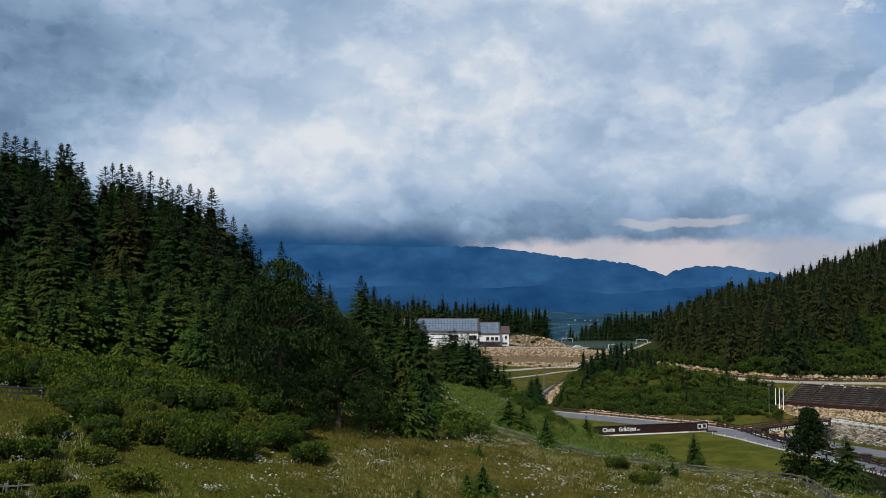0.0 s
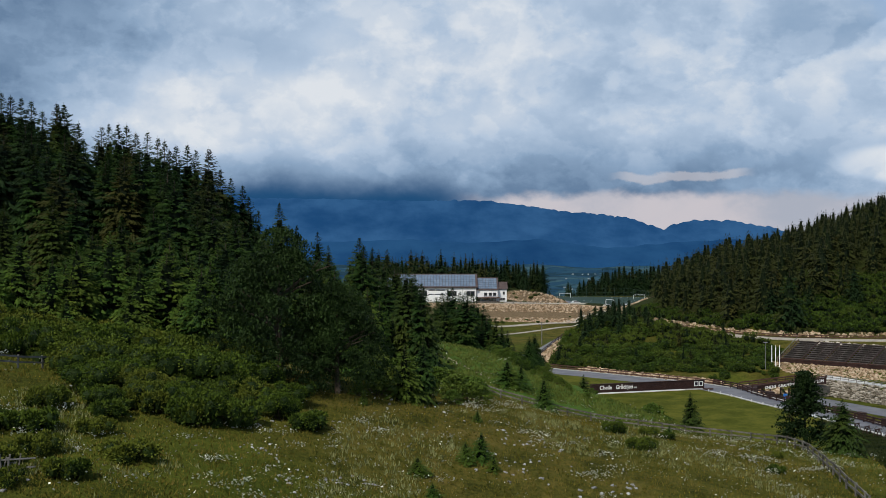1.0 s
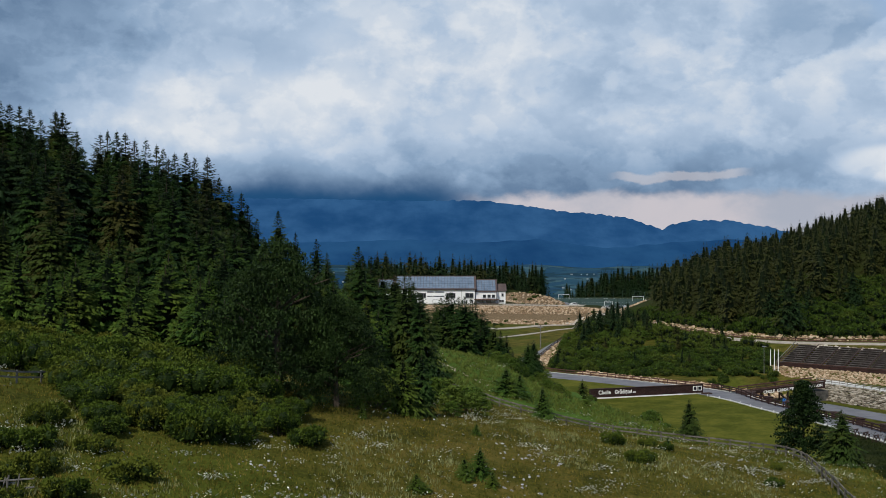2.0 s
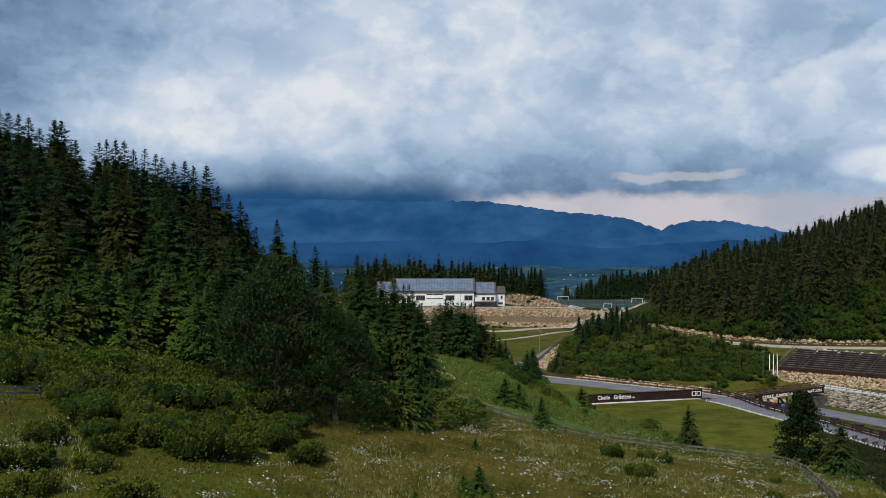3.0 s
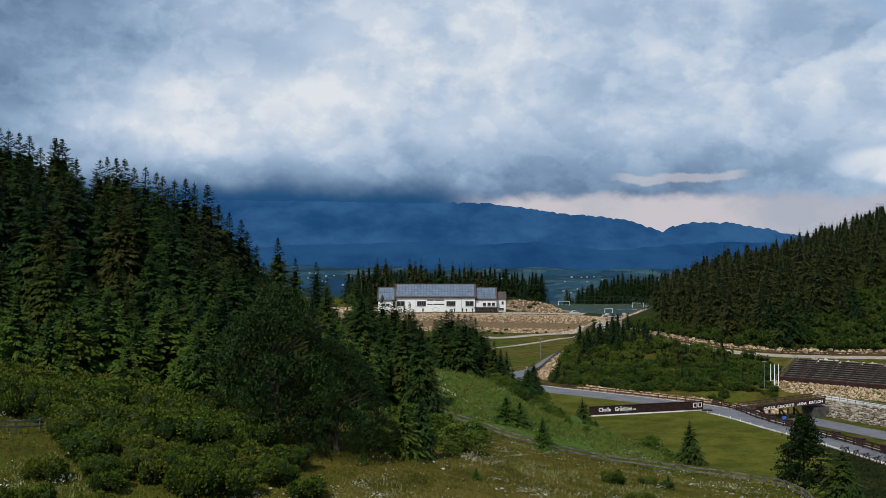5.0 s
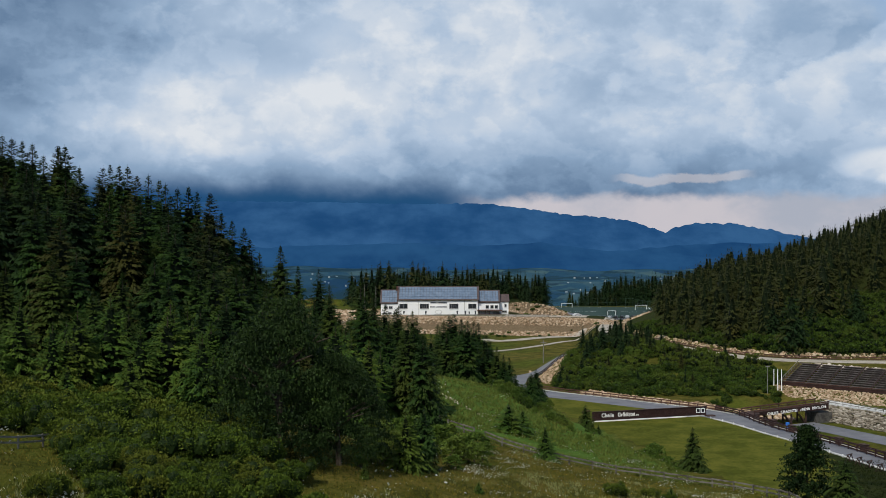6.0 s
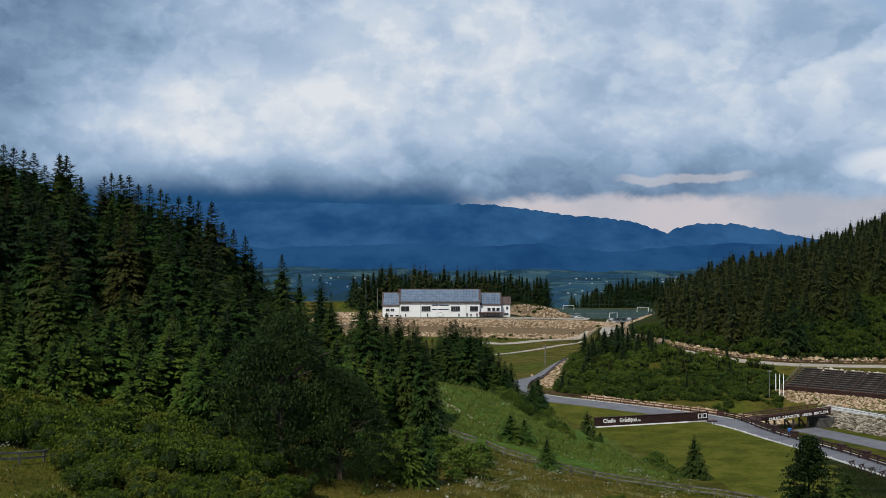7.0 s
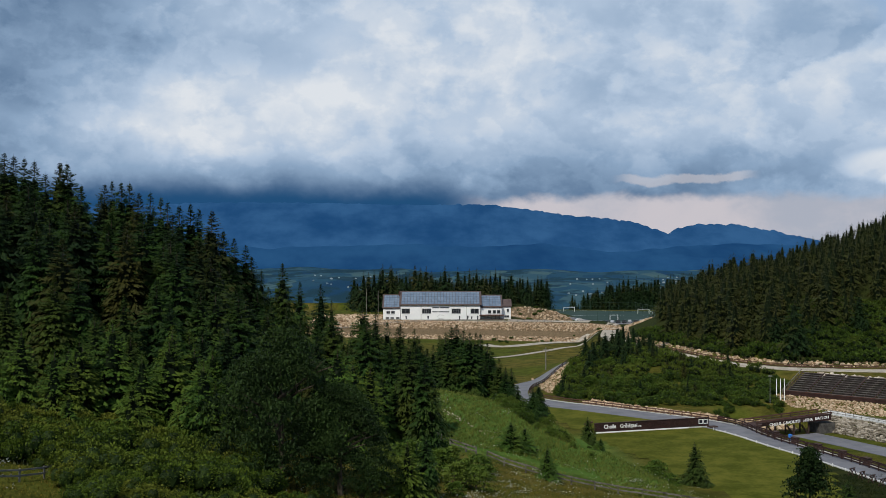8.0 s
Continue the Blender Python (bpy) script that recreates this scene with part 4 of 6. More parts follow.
def build_sign_wall():
    x0, y0, x1, y1 = 28.0, 201.7, 51.5, 209.4
    length = math.hypot(x1 - x0, y1 - y0)
    wall = base_empty("sign_wall", yard_turn(x0, y0, x1, y1, 2.0))
    tagged(wall, "long dark brown timber wall with white lettering", "sign")
    plank = bpy.data.meshes.new("plank")
    bm = solid(0.004, length - 0.004, -0.05, 0.12, 0.006, 0.224, 0.012)
    bm.to_mesh(plank)
    bm.free()
    plank.materials.append(M_SIGN)
    for i in range(7):
        share("plank", plank, wall, Matrix.Translation((0, 0, 0.28 + 0.23 * i)))
    part("plinth", solid(0.2, length * 0.82, -0.16, 0.3, -0.4, 0.27, 0.02), M_PAINT, wall, "white painted concrete plinth")
    part("plinth", solid(length * 0.82 + 0.01, length, -0.1, 0.3, -0.4, 0.268), M_KERB, wall)
    part("cap", solid(-0.1, length + 0.1, -0.14, 0.3, 1.9, 2.0, 0.02), M_WOOD, wall)
    for i in range(9):
        part("post", solid(length * i / 8 - 0.08, length * i / 8 + 0.08, 0.13, 0.3, -0.4, 1.89), M_WOOD, wall)
    face = Matrix.Translation((0, -0.062, 0)) @ Matrix.Rotation(radians(90), 4, "X")
    lettering("letters", "Cheile", wall, face @ Matrix.Translation((length * 0.072, 0.88, 0)), length * 0.105, 0.02, 1.05)
    lettering("letters", "Grădiştei", wall, face @ Matrix.Translation((length * 0.212, 0.88, 0)), length * 0.148, 0.02, 1.05)
    lettering("letters", ".ro", wall, face @ Matrix.Translation((length * 0.366, 0.88, 0)), length * 0.03, 0.02, 0.6)
    for u in (0.925, 0.968):
        f = bmesh.new()
        c = length * u
        for a, b, d, e in ((-0.45, 0.45, 0.75, 0.87), (-0.45, 0.45, 1.53, 1.65), (-0.45, -0.33, 0.871, 1.529), (0.33, 0.45, 0.871, 1.529)):
            box(f, c + a, c + b, -0.14, -0.052, d, e)
        fr = part("hatch", f, M_PAINT, wall, "white framed hatch")
        part("pane", solid(c - 0.33, c + 0.33, -0.09, -0.052, 0.871, 1.529), M_GLASS, fr)
    step_ob = part("step", solid(length - 0.4, length + 1.4, -1.2, 0.0, -0.1, 0.3, 0.03), M_WOOD, wall)
    # crooked post and white prop at the far end
    bm = bmesh.new()
    beam(bm, (-1.6, 0, -0.2), (-1.6, 0, 2.1), 0.7, 0.3)
    beam(bm, (-2.2, 0, 2.0), (-0.6, 0, 2.25), 0.25, 0.3)
    part("end_post", bm, M_REDWOOD, wall)
    bm = bmesh.new()
    beam(bm, (-1.3, -0.25, 0.9), (-0.7, -0.25, 0.1), 0.35, 0.2)
    beam(bm, (-0.9, -0.25, 0.3), (-0.2, -0.25, -0.1), 0.4, 0.2)
    part("prop", bm, M_PAINT, wall, "white prop")


M_SIGN = painted("dark_brown_boards", (0.022, 0.010, 0.009), (0.042, 0.020, 0.017), 1.0, 0.6, 9.0, 0.004)
build_sign_wall()


def rail_fence(name, line, height, rails, gap, material, label, group, post=0.14, rail=(0.05, 0.14), level=None, off=0.0):
    """Posts with rails between them, over the land."""
    spots = along(line, gap)
    if math.hypot(spots[-1][0] - line[-1][0], spots[-1][1] - line[-1][1]) > gap * 0.4:
        spots.append((*line[-1], spots[-1][2]))
    x0, y0, _ = spots[0]
    base = Vector((x0, y0, land(x0, y0)))
    thing = base_empty(name, Matrix.Translation(base))
    tagged(thing, label, "fence", group)
    r = random.Random(len(spots) * 7 + int(x0))
    tops = []
    for x, y, ang in spots:
        z = (land(x, y) if level is None else level) + off
        tops.append(Vector((x + r.uniform(-0.03, 0.03), y, z)) - base)
    for p in tops:
        lean = Vector((r.uniform(-0.04, 0.04), r.uniform(-0.04, 0.04), 0))
        bm = bmesh.new()
        beam(bm, p + Vector((0, 0, -0.3)), p + lean + Vector((0, 0, height + 0.06)), post, post, 0.02)
        part("post", bm, material, thing)
    for a, b in zip(tops, tops[1:]):
        for k in rails:
            bm = bmesh.new()
            j = Vector((0, 0, r.uniform(-0.04, 0.04)))
            beam(bm, a + Vector((0, -0.09, height * k)) + j, b + Vector((0, -0.09, height * k)), rail[0], rail[1])
            part("rail", bm, material, thing)
    return thing


def offset_line(points, d, edge=None):
    """The line moved d metres to its right; edge: a half width to add on that side."""
    out = []
    for i, (x, y) in enumerate(points):
        x0, y0 = points[max(i - 1, 0)]
        x1, y1 = points[min(i + 1, len(points) - 1)]
        n = math.hypot(x1 - x0, y1 - y0)
        k = d + (math.copysign(edge(x, y), d) if edge else 0)
        out.append((x + (y1 - y0) / n * k, y - (x1 - x0) / n * k))
    return out


MAIN = [p for p in ROAD if 140 < p[1] < 260]
far_edge = [p for p in offset_line(MAIN, -0.5, road_half)]
near_edge = [p for p in offset_line(MAIN, 0.15, road_half)]
rail_fence("guard_rail", [p for p in far_edge if p[1] > 214], 1.0, (0.45, 0.95), 2.2, M_REDWOOD, "red-brown timber guard rail along the road", "guard rails", 0.16, (0.08, 0.2))
rail_fence("guard_rail", [p for p in offset_line(MAIN, -0.5, lambda x, y: road_half(x, y) - 1.6 * step(212, 200, y)) if p[1] < 216], 1.15, (0.3, 0.62, 0.98), 2.4, M_SIGN, "dark timber guard rail above the sunken track", "guard rails", 0.18, (0.09, 0.2))
rail_fence("guard_rail", [p for p in offset_line(MAIN, -1.7, road_half) if p[1] < 210], 1.0, (0.35, 0.95), 2.4, M_SIGN, "dark timber guard rail above the sunken track", "guard rails", 0.18, (0.09, 0.2), level=1.5)
tagged(ribbon("kerb", [p for p in near_edge if p[1] < 206], 0.24, 0.16, M_KERB, 0.3), "pale concrete kerb between road and lawn", "kerb", kind="structure")
tagged(ribbon("kerb_far", far_edge, 0.18, 0.14, M_KERB, 0.3), "pale concrete kerb on the outer side of the road", "kerb", kind="structure")
rail_fence("guard_rail", offset_line(curve_points(UPPER, 3)[3:30], 3.9), 0.9, (0.4, 0.92), 3.0, M_REDWOOD, "red-brown timber guard rail on the gravel road", "guard rails", 0.2, (0.1, 0.22))

# small white marker posts along the lawn's kerb
for i, (x, y, a) in enumerate(along([p for p in offset_line(MAIN, 0.7, road_half) if 150 < p[1] < 206], 3.6)):
    bm = tube(bmesh.new(), (0, 0, -0.1), (0, 0, 0.45), 0.04, 0.035, 6)
    tube(bm, (0, 0, 0.45), (0, 0, 0.55), 0.08, 0.07, 8)
    ob = part("marker_post", bm, M_PAINT)
    ob.matrix_basis = Matrix.Translation((x, y, land(x, y)))
    tagged(ob, "short white marker post beside the kerb", "post", "marker posts by the lawn")


def trestle():
    t = base_empty("trestle")
    for s in (-1, 1):
        bm = bmesh.new()
        beam(bm, (-0.45, s * 0.5, -0.05), (0, s * 0.5, 1.05), 0.1)
        beam(bm, (0.45, s * 0.5, -0.05), (0.01, s * 0.5, 1.05), 0.1)
        part("leg", bm, M_WOOD, t)
    part("top_bar", beam(bmesh.new(), (0, -0.8, 1.08), (0, 0.8, 1.08), 0.14), M_WOOD, t)
    return tagged(t, "dark timber trestle standing beside the road", "trestle", "trestles by the road")


first = trestle()
for i, (x, y, a) in enumerate(along([p for p in offset_line(MAIN, 1.4, road_half) if 152 < p[1] < 166], 2.6)):
    m = Matrix.Translation((x, y, land(x, y))) @ Matrix.Rotation(a + 0.5, 4, "Z")
    if i == 0:
        first.matrix_basis = m
    else:
        copy_thing(first, m)

# bins along the outer rail
M_BLUE = painted("blue_plastic", (0.02, 0.12, 0.42), (0.03, 0.18, 0.55), 3.0, 0.45, 9.0, 0.001)
for i, (x, y, a) in enumerate(along([p for p in offset_line(MAIN, -0.5, road_half) if 160 < p[1] < 200], 6.5)):
    b = base_empty("storage_box", Matrix.Translation((x, y, 2.0)) @ Matrix.Rotation(a, 4, "Z"))
    part("body", solid(-0.7, 0.7, -0.4, 0.4, -0.6, 1.0, 0.03), M_WOOD, b)
    part("lid", solid(-0.8, 0.8, -0.5, 0.5, 1.005, 1.14, 0.03), M_WOOD, b)
    tagged(b, "dark wooden box with a lid at the rail", "box", "boxes at the rail")
bin_ob = base_empty("waste_bin", Matrix.Translation((63.0, 195.0, 2.06)) @ Matrix.Diagonal((0.75, 0.75, 0.8, 1)))
part("body", tube(bmesh.new(), (0, 0, 0), (0, 0, 1.15), 0.42, 0.5, 12), M_BLUE, bin_ob)
part("lid", tube(bmesh.new(), (0, 0, 1.155), (0, 0, 1.3), 0.54, 0.4, 12), M_BLUE, bin_ob)
tagged(bin_ob, "bright blue plastic waste bin standing on the road edge", "bin")


def build_bridge():
    x0, y0, x1, y1 = 61.0, 211.6, 78.6, 217.4
    length = math.hypot(x1 - x0, y1 - y0)
    br = base_empty("footbridge", yard_turn(x0, y0, x1, y1, 1.55))
    tagged(br, "brown timber footbridge with white lettering over the track", "bridge")
    rise = 1.2

    def tilt(bm):
        for v in bm.verts:
            v.co.z += rise * v.co.x / length
        return bm
    part("deck", tilt(solid(0, length, 0.0, 4.2, -0.05, 0.25)), M_WOOD, br)
    board = bmesh.new()
    box(board, 2.0, length, -0.12, -0.005, -0.62, 0.62)
    for v in board.verts:
        if v.co.z < 0 and v.co.x < 5:
            v.co.z = 0.25
    part("board", tilt(board), M_SIGN, br)
    for y in (-0.16, 4.2):
        part("handrail", tilt(solid(0.6, length + 0.2, y, y + 0.14, 0.85, 1.1)), M_REDWOOD, br)
        part("handrail", tilt(solid(0.6, length + 0.2, y, y + 0.12, 0.63, 0.78) if y < 0 else solid(0.6, length, y, y + 0.12, 0.45, 0.6)), M_WOOD, br)
        for i in range(9):
            xx = 0.7 + (length - 0.9) * i / 8
            part("post", tilt(solid(xx, xx + 0.16, y + 0.005, y + 0.13, 0.0, 0.845)), M_WOOD, br)
    for xx in (5.5, 10.0, 13.5):
        bm = bmesh.new()
        for yy in (0.6, 3.4):
            beam(bm, (xx, yy, -3.0), (xx, yy, 0.0), 0.25)
        beam(bm, (xx, 0.6, -2.4), (xx, 3.4, -0.4), 0.15)
        beam(bm, (xx - 1.6, 0.6, -0.1), (xx, 0.6, -2.0), 0.15)
        part("trestle", bm, M_WOOD, br)
    part("abutment", solid(length - 2.6, length + 1.0, 0.1, 4.1, -3.2, -0.06), M_DARKSTONE, br)
    part("abutment", solid(-0.5, 2.0, 0.1, 4.1, -2.0, -0.06), M_DARKSTONE, br)
    face = Matrix.Translation((0, -0.13, 0)) @ Matrix.Rotation(radians(90), 4, "X")
    words = (("CHEILE", 0.20, 0.145), ("GRADISTEI", 0.375, 0.215), ("ARENA", 0.625, 0.13), ("BIATLON", 0.785, 0.18))
    slope = Matrix.Rotation(math.atan2(rise, length), 4, "Z")
    for word, u, w in words:
        lettering("letters", word, br, face @ Matrix.Translation((length * u, -0.16 + rise * u, 0)) @ slope, length * w, 0.02, 0.78)


M_DARKSTONE = painted("dark_stone", (0.045, 0.042, 0.040), (0.10, 0.095, 0.085), 1.2, 0.95, 5.0, 0.03)
build_bridge()


def build_stand():
    ang = math.atan2(-0.667, 0.745)
    st = base_empty("grandstand", Matrix.Translation((STAND[0], STAND[1], 3.6)) @ Matrix.Rotation(ang, 4, "Z"))
    tagged(st, "weathered brown timber grandstand with empty benches", "grandstand")
    length, rows = 46.0, 10
    bays = 9
    w = length / bays
    bench = bpy.data.meshes.new("bench")
    bm = solid(0.28, w - 0.28, 0, 0.55, 0.36, 0.46, 0.015)
    box(bm, 0.3, w - 0.3, 0.5, 0.56, 0.02, 0.355)
    for xx in (0.5, w / 2, w - 0.6):
        box(bm, xx, xx + 0.1, 0.1, 0.45, 0.0, 0.355)
    bm.to_mesh(bench)
    bm.free()
    bench.materials.append(M_BENCH)
    for i in range(bays):
        for j in range(rows):
            share("bench", bench, st, Matrix.Translation((i * w, 1.1 * j + 0.2, 0.62 + 0.36 * j)))
    for j in range(rows):
        part("tread", solid(0, length, 1.1 * j, 1.1 * j + 1.08, 0.50 + 0.36 * j, 0.60 + 0.36 * j), M_BENCH, st)
    for i in range(bays + 1):
        bm = bmesh.new()
        beam(bm, (i * w, 0, 0.86), (i * w, 11.0, 4.50), 0.22, 0.12)
        part("stringer", bm, M_WOOD, st)
        bm = bmesh.new()
        for j in range(4):
            beam(bm, (i * w, 0.3 + j * 3.4, -1.6 + 0.9 * j), (i * w, 0.3 + j * 3.4, 0.4 + 1.1 * j), 0.2)
        part("support", bm, M_WOOD, st)
    part("front_board", solid(-0.2, length, -0.2, -0.05, -0.1, 0.85), M_SIGN, st)
    part("front_rail", solid(-0.2, length, -0.3, -0.205, 0.95, 1.1), M_REDWOOD, st)
    bm = bmesh.new()
    beam(bm, (-0.4, -0.2, 1.0), (-0.4, 10.8, 5.0), 0.12)
    for j in range(7):
        beam(bm, (-0.4, 1.6 * j, 0.3 + 0.58 * j), (-0.4, 1.6 * j, 1.2 + 0.6 * j), 0.1)
    part("side_rail", bm, M_GREYWOOD, st)


M_BENCH = painted("grey_brown_bench_wood", (0.070, 0.057, 0.050), (0.135, 0.113, 0.100), 0.8, 0.8, 8.0, 0.006)
build_stand()

for i in range(3):
    ob = part("flagpole", tube(bmesh.new(), (0, 0, -0.6), (0, 0, 4.9), 0.11, 0.08, 8), M_PAINT)
    ob.matrix_basis = Matrix.Translation((74.0 + 0.75 * i, 238.6 - 0.4 * i, land(74.0 + 0.75 * i, 238.6)))
    tagged(ob, "bare white flagpole beside the grandstand", "flagpole", "flagpoles")
lamp = base_empty("floodlight_mast", Matrix.Translation((71.9, 236.5, land(71.9, 236.5))))
part("pole", tube(bmesh.new(), (0, 0, -0.5), (0, 0, 6.0), 0.06, 0.045, 6), M_FRAME, lamp)
part("head", solid(-0.4, 0.5, -0.15, 0.15, 6.005, 6.2, 0.03), M_FRAME, lamp)
tagged(lamp, "thin grey lamp mast among the shrubs", "lamp")

# walkway before the stand, and its rail
WALKWAY = [(79.2, 224.5), (86.8, 210.5), (94.5, 196), (103, 180)]
tagged(ribbon("pavement_walkway", curve_points(offset_line(WALKWAY, -1.7), 4), 1.6, 0.16, M_KERB, 0.4), "grey concrete walkway before the grandstand", "walkway", kind="structure")
rail_fence("walkway_rail", offset_line(WALKWAY, -0.35), 0.8, (0.45, 0.95), 2.0, M_GREYWOOD, "grey timber rail on the walkway", "guard rails", 0.1, (0.06, 0.1), level=2.55)


# ---- stones ----
def stone_mesh(name, seed, material):
    r = random.Random(seed)
    bm = bmesh.new()
    bmesh.ops.create_icosphere(bm, subdivisions=1, radius=0.5)
    for v in bm.verts:
        v.co *= r.uniform(0.72, 1.15)
        v.co.z *= 0.72
    me = bpy.data.meshes.new(name)
    bm.to_mesh(me)
    bm.free()
    me.materials.append(material)
    return me


def rubble(name, spots, material, label):
    """Heaped stones in one mesh: rows of x, y, z, size."""
    r = np.random.RandomState(len(spots))
    ico = bmesh.new()
    bmesh.ops.create_icosphere(ico, subdivisions=1, radius=0.5)
    co = np.array([v.co[:] for v in ico.verts])
    fa = np.array([[v.index for v in f.verts] for f in ico.faces])
    ico.free()
    V, F = [], []
    for i, (x, y, z, s) in enumerate(spots):
        c = co * (0.7 + 0.5 * r.rand(len(co), 1)) * s * np.array([0.8 + 0.6 * r.rand(), 0.8 + 0.4 * r.rand(), 0.6 + 0.4 * r.rand()])
        a = r.rand() * 6.28
        c = np.stack([c[:, 0] * math.cos(a) - c[:, 1] * math.sin(a), c[:, 0] * math.sin(a) + c[:, 1] * math.cos(a), c[:, 2] + 0.3 * c[:, 0]], 1)
        V.append(c + (x, y, z))
        F.append(fa + i * len(co))
    me = bpy.data.meshes.new(name)
    me.from_pydata(np.concatenate(V).tolist(), [], np.concatenate(F).tolist())
    me.materials.append(material)
    return tagged(new(name, me), label, "stones", kind="stuff")


def stone_material(name, a, b, c):
    s = Surface(name)
    k = s.island()
    fine = s.noise(s.place, 4.0, 5.0)
    col = s.ramp(s.math("ADD", s.math("MULTIPLY", k, 0.75), s.math("MULTIPLY", fine, 0.3)), (0.1, a), (0.5, b), (0.95, c))
    s.color(col)
    s.rough(0.95)
    s.bump(fine, 0.5, 0.06)
    return s.material


M_RUBBLE = stone_material("tawny_rubble", (0.15, 0.095, 0.050), (0.33, 0.232, 0.145), (0.54, 0.43, 0.315))
M_PALE = stone_material("pale_block_stone", (0.19, 0.15, 0.105), (0.36, 0.31, 0.24), (0.54, 0.49, 0.42))
sr = random.Random(3)


def strew(n, where, lo, hi, lift=0.0):
    out = []
    while len(out) < n:
        p = where(sr)
        if p:
            x, y = p
            out.append((x, y, land(x, y) + lift, sr.uniform(lo, hi)))
    return out


def beside(line, d0, d1):
    def pick(r):
        i = r.randrange(len(line) - 1)
        k = r.random()
        (x0, y0), (x1, y1) = line[i], line[i + 1]
        n = math.hypot(x1 - x0, y1 - y0) or 1
        d = r.uniform(d0, d1)
        return x0 + (x1 - x0) * k + (y1 - y0) / n * d, y0 + (y1 - y0) * k - (x1 - x0) / n * d
    return pick


def front_of_hall(r):
    x = r.uniform(-56, 84)
    y = r.uniform(461, 471) if r.random() < 0.62 else r.uniform(449, 456)
    return x, y - 0.25 * (x - 20)


outer = [p for p in ROAD if 214 < p[1] < 238]
rubble("roadside_rubble", strew(520, beside(outer, -9.5, -4.6), 0.5, 1.3, 0.1), M_RUBBLE, "heaped tawny limestone blocks along the road")
rubble("hall_rubble", strew(6000, front_of_hall, 0.4, 1.15, 0.08), M_RUBBLE, "tawny limestone riprap on the bank below the hall")
rubble("bank_rubble", strew(420, lambda r: (r.uniform(-62, -32), r.uniform(478, 520)), 1.0, 2.4, 0.2), M_RUBBLE, "tawny rubble heap behind the terrace road")
rubble("bridge_rubble", strew(320, lambda r: (r.uniform(58, 73), r.uniform(220.5, 229)), 0.4, 1.0, 0.05), M_RUBBLE, "tawny limestone blocks beside the footbridge")
rubble("cut_rubble", strew(800, lambda r: (r.uniform(29, 68), r.uniform(516, 534)), 0.5, 1.4, 0.05), M_RUBBLE, "tawny broken rock of the cut bank behind the forecourt")
rubble("slope_stones", strew(70, beside([(-1.4, 141.4), (0.1, 138.8), (1.5, 136.4), (3.3, 132.8), (5.8, 128.6)], -0.6, 0.6), 0.10, 0.28, 0.02), M_PALE, "line of pale stones down the grassy bank")
rubble("upper_rubble", strew(900, beside(curve_points(UPPER, 2), 4.8, 7.2), 0.45, 1.15, 0.05), M_RUBBLE, "loose limestone blocks above the gravel road")


def under_stand(r):
    u, v = r.uniform(-1, 46), r.uniform(-12, -0.8)
    x, y = STAND[0] + 0.745 * u + 0.667 * v, STAND[1] - 0.667 * u + 0.745 * v
    return (x, y) if x > 75 and pit(x, y) < 0.05 else None


def over_stand(r):
    u, v = r.uniform(1, 46), r.uniform(11.5, 16)
    return STAND[0] + 0.745 * u + 0.667 * v, STAND[1] - 0.667 * u + 0.745 * v


rubble("stand_rubble", strew(2000, under_stand, 0.25, 0.7, 0.03), M_RUBBLE, "tawny rubble bank below the grandstand")
rubble("stand_rubble", strew(420, over_stand, 0.7, 1.5, 0.15), M_PALE, "pale rubble bank above the grandstand")


def build_stone_wall():
    """The dry wall of blocks that holds the walkway over the sunken track."""
    wall = base_empty("retaining_wall", Matrix.Translation((79.2, 224.5, 0)))
    tagged(wall, "dry retaining wall of pale limestone blocks", "wall", kind="structure")
    meshes = [stone_mesh("block", 40 + i, M_BLOCK) for i in range(6)]
    near = [p for p in along(WALKWAY, 0.66) if p[1] > 206.5]
    for j in range(10):
        for x, y, a in near:
            x += sr.uniform(-0.15, 0.15)
            size = sr.uniform(0.68, 1.1)
            back = 0.22 * j - 2.0
            m = Matrix.LocRotScale((x - 79.2 + 0.88 * (back - 1.15), y - 224.5 + 0.47 * (back - 1.15), -0.5 + 0.33 * j + sr.uniform(-0.1, 0.1)),
                                   Euler((sr.uniform(-0.4, 0.4), sr.uniform(-0.4, 0.4), a + sr.uniform(-0.6, 0.6))), (size * 1.2, size, size * 0.8))
            share("block", sr.choice(meshes), wall, m)


far_wall = []
for j in range(9):
    for x, y, a in along(WALKWAY, 0.8):
        if y <= 206.5:
            back = 0.25 * j - 3.2
            far_wall.append((x + 0.88 * back, y + 0.47 * back, -0.5 + 0.37 * j, sr.uniform(0.7, 1.15)))
rubble("wall_rubble", far_wall, M_PALE, "further run of the dry limestone wall")


def block_material():
    s = Surface("wall_block")
    fine = s.noise(s.place, 3.0, 5.0)
    s.color(s.ramp(s.math("ADD", s.math("MULTIPLY", s.random(), 0.7), s.math("MULTIPLY", fine, 0.35)), (0.1, (0.10, 0.082, 0.060)), (0.5, (0.22, 0.192, 0.152)), (0.95, (0.40, 0.365, 0.31))))
    s.rough(0.95)
    s.bump(fine, 0.5, 0.06)
    return s.material


M_BLOCK = block_material()
build_stone_wall()

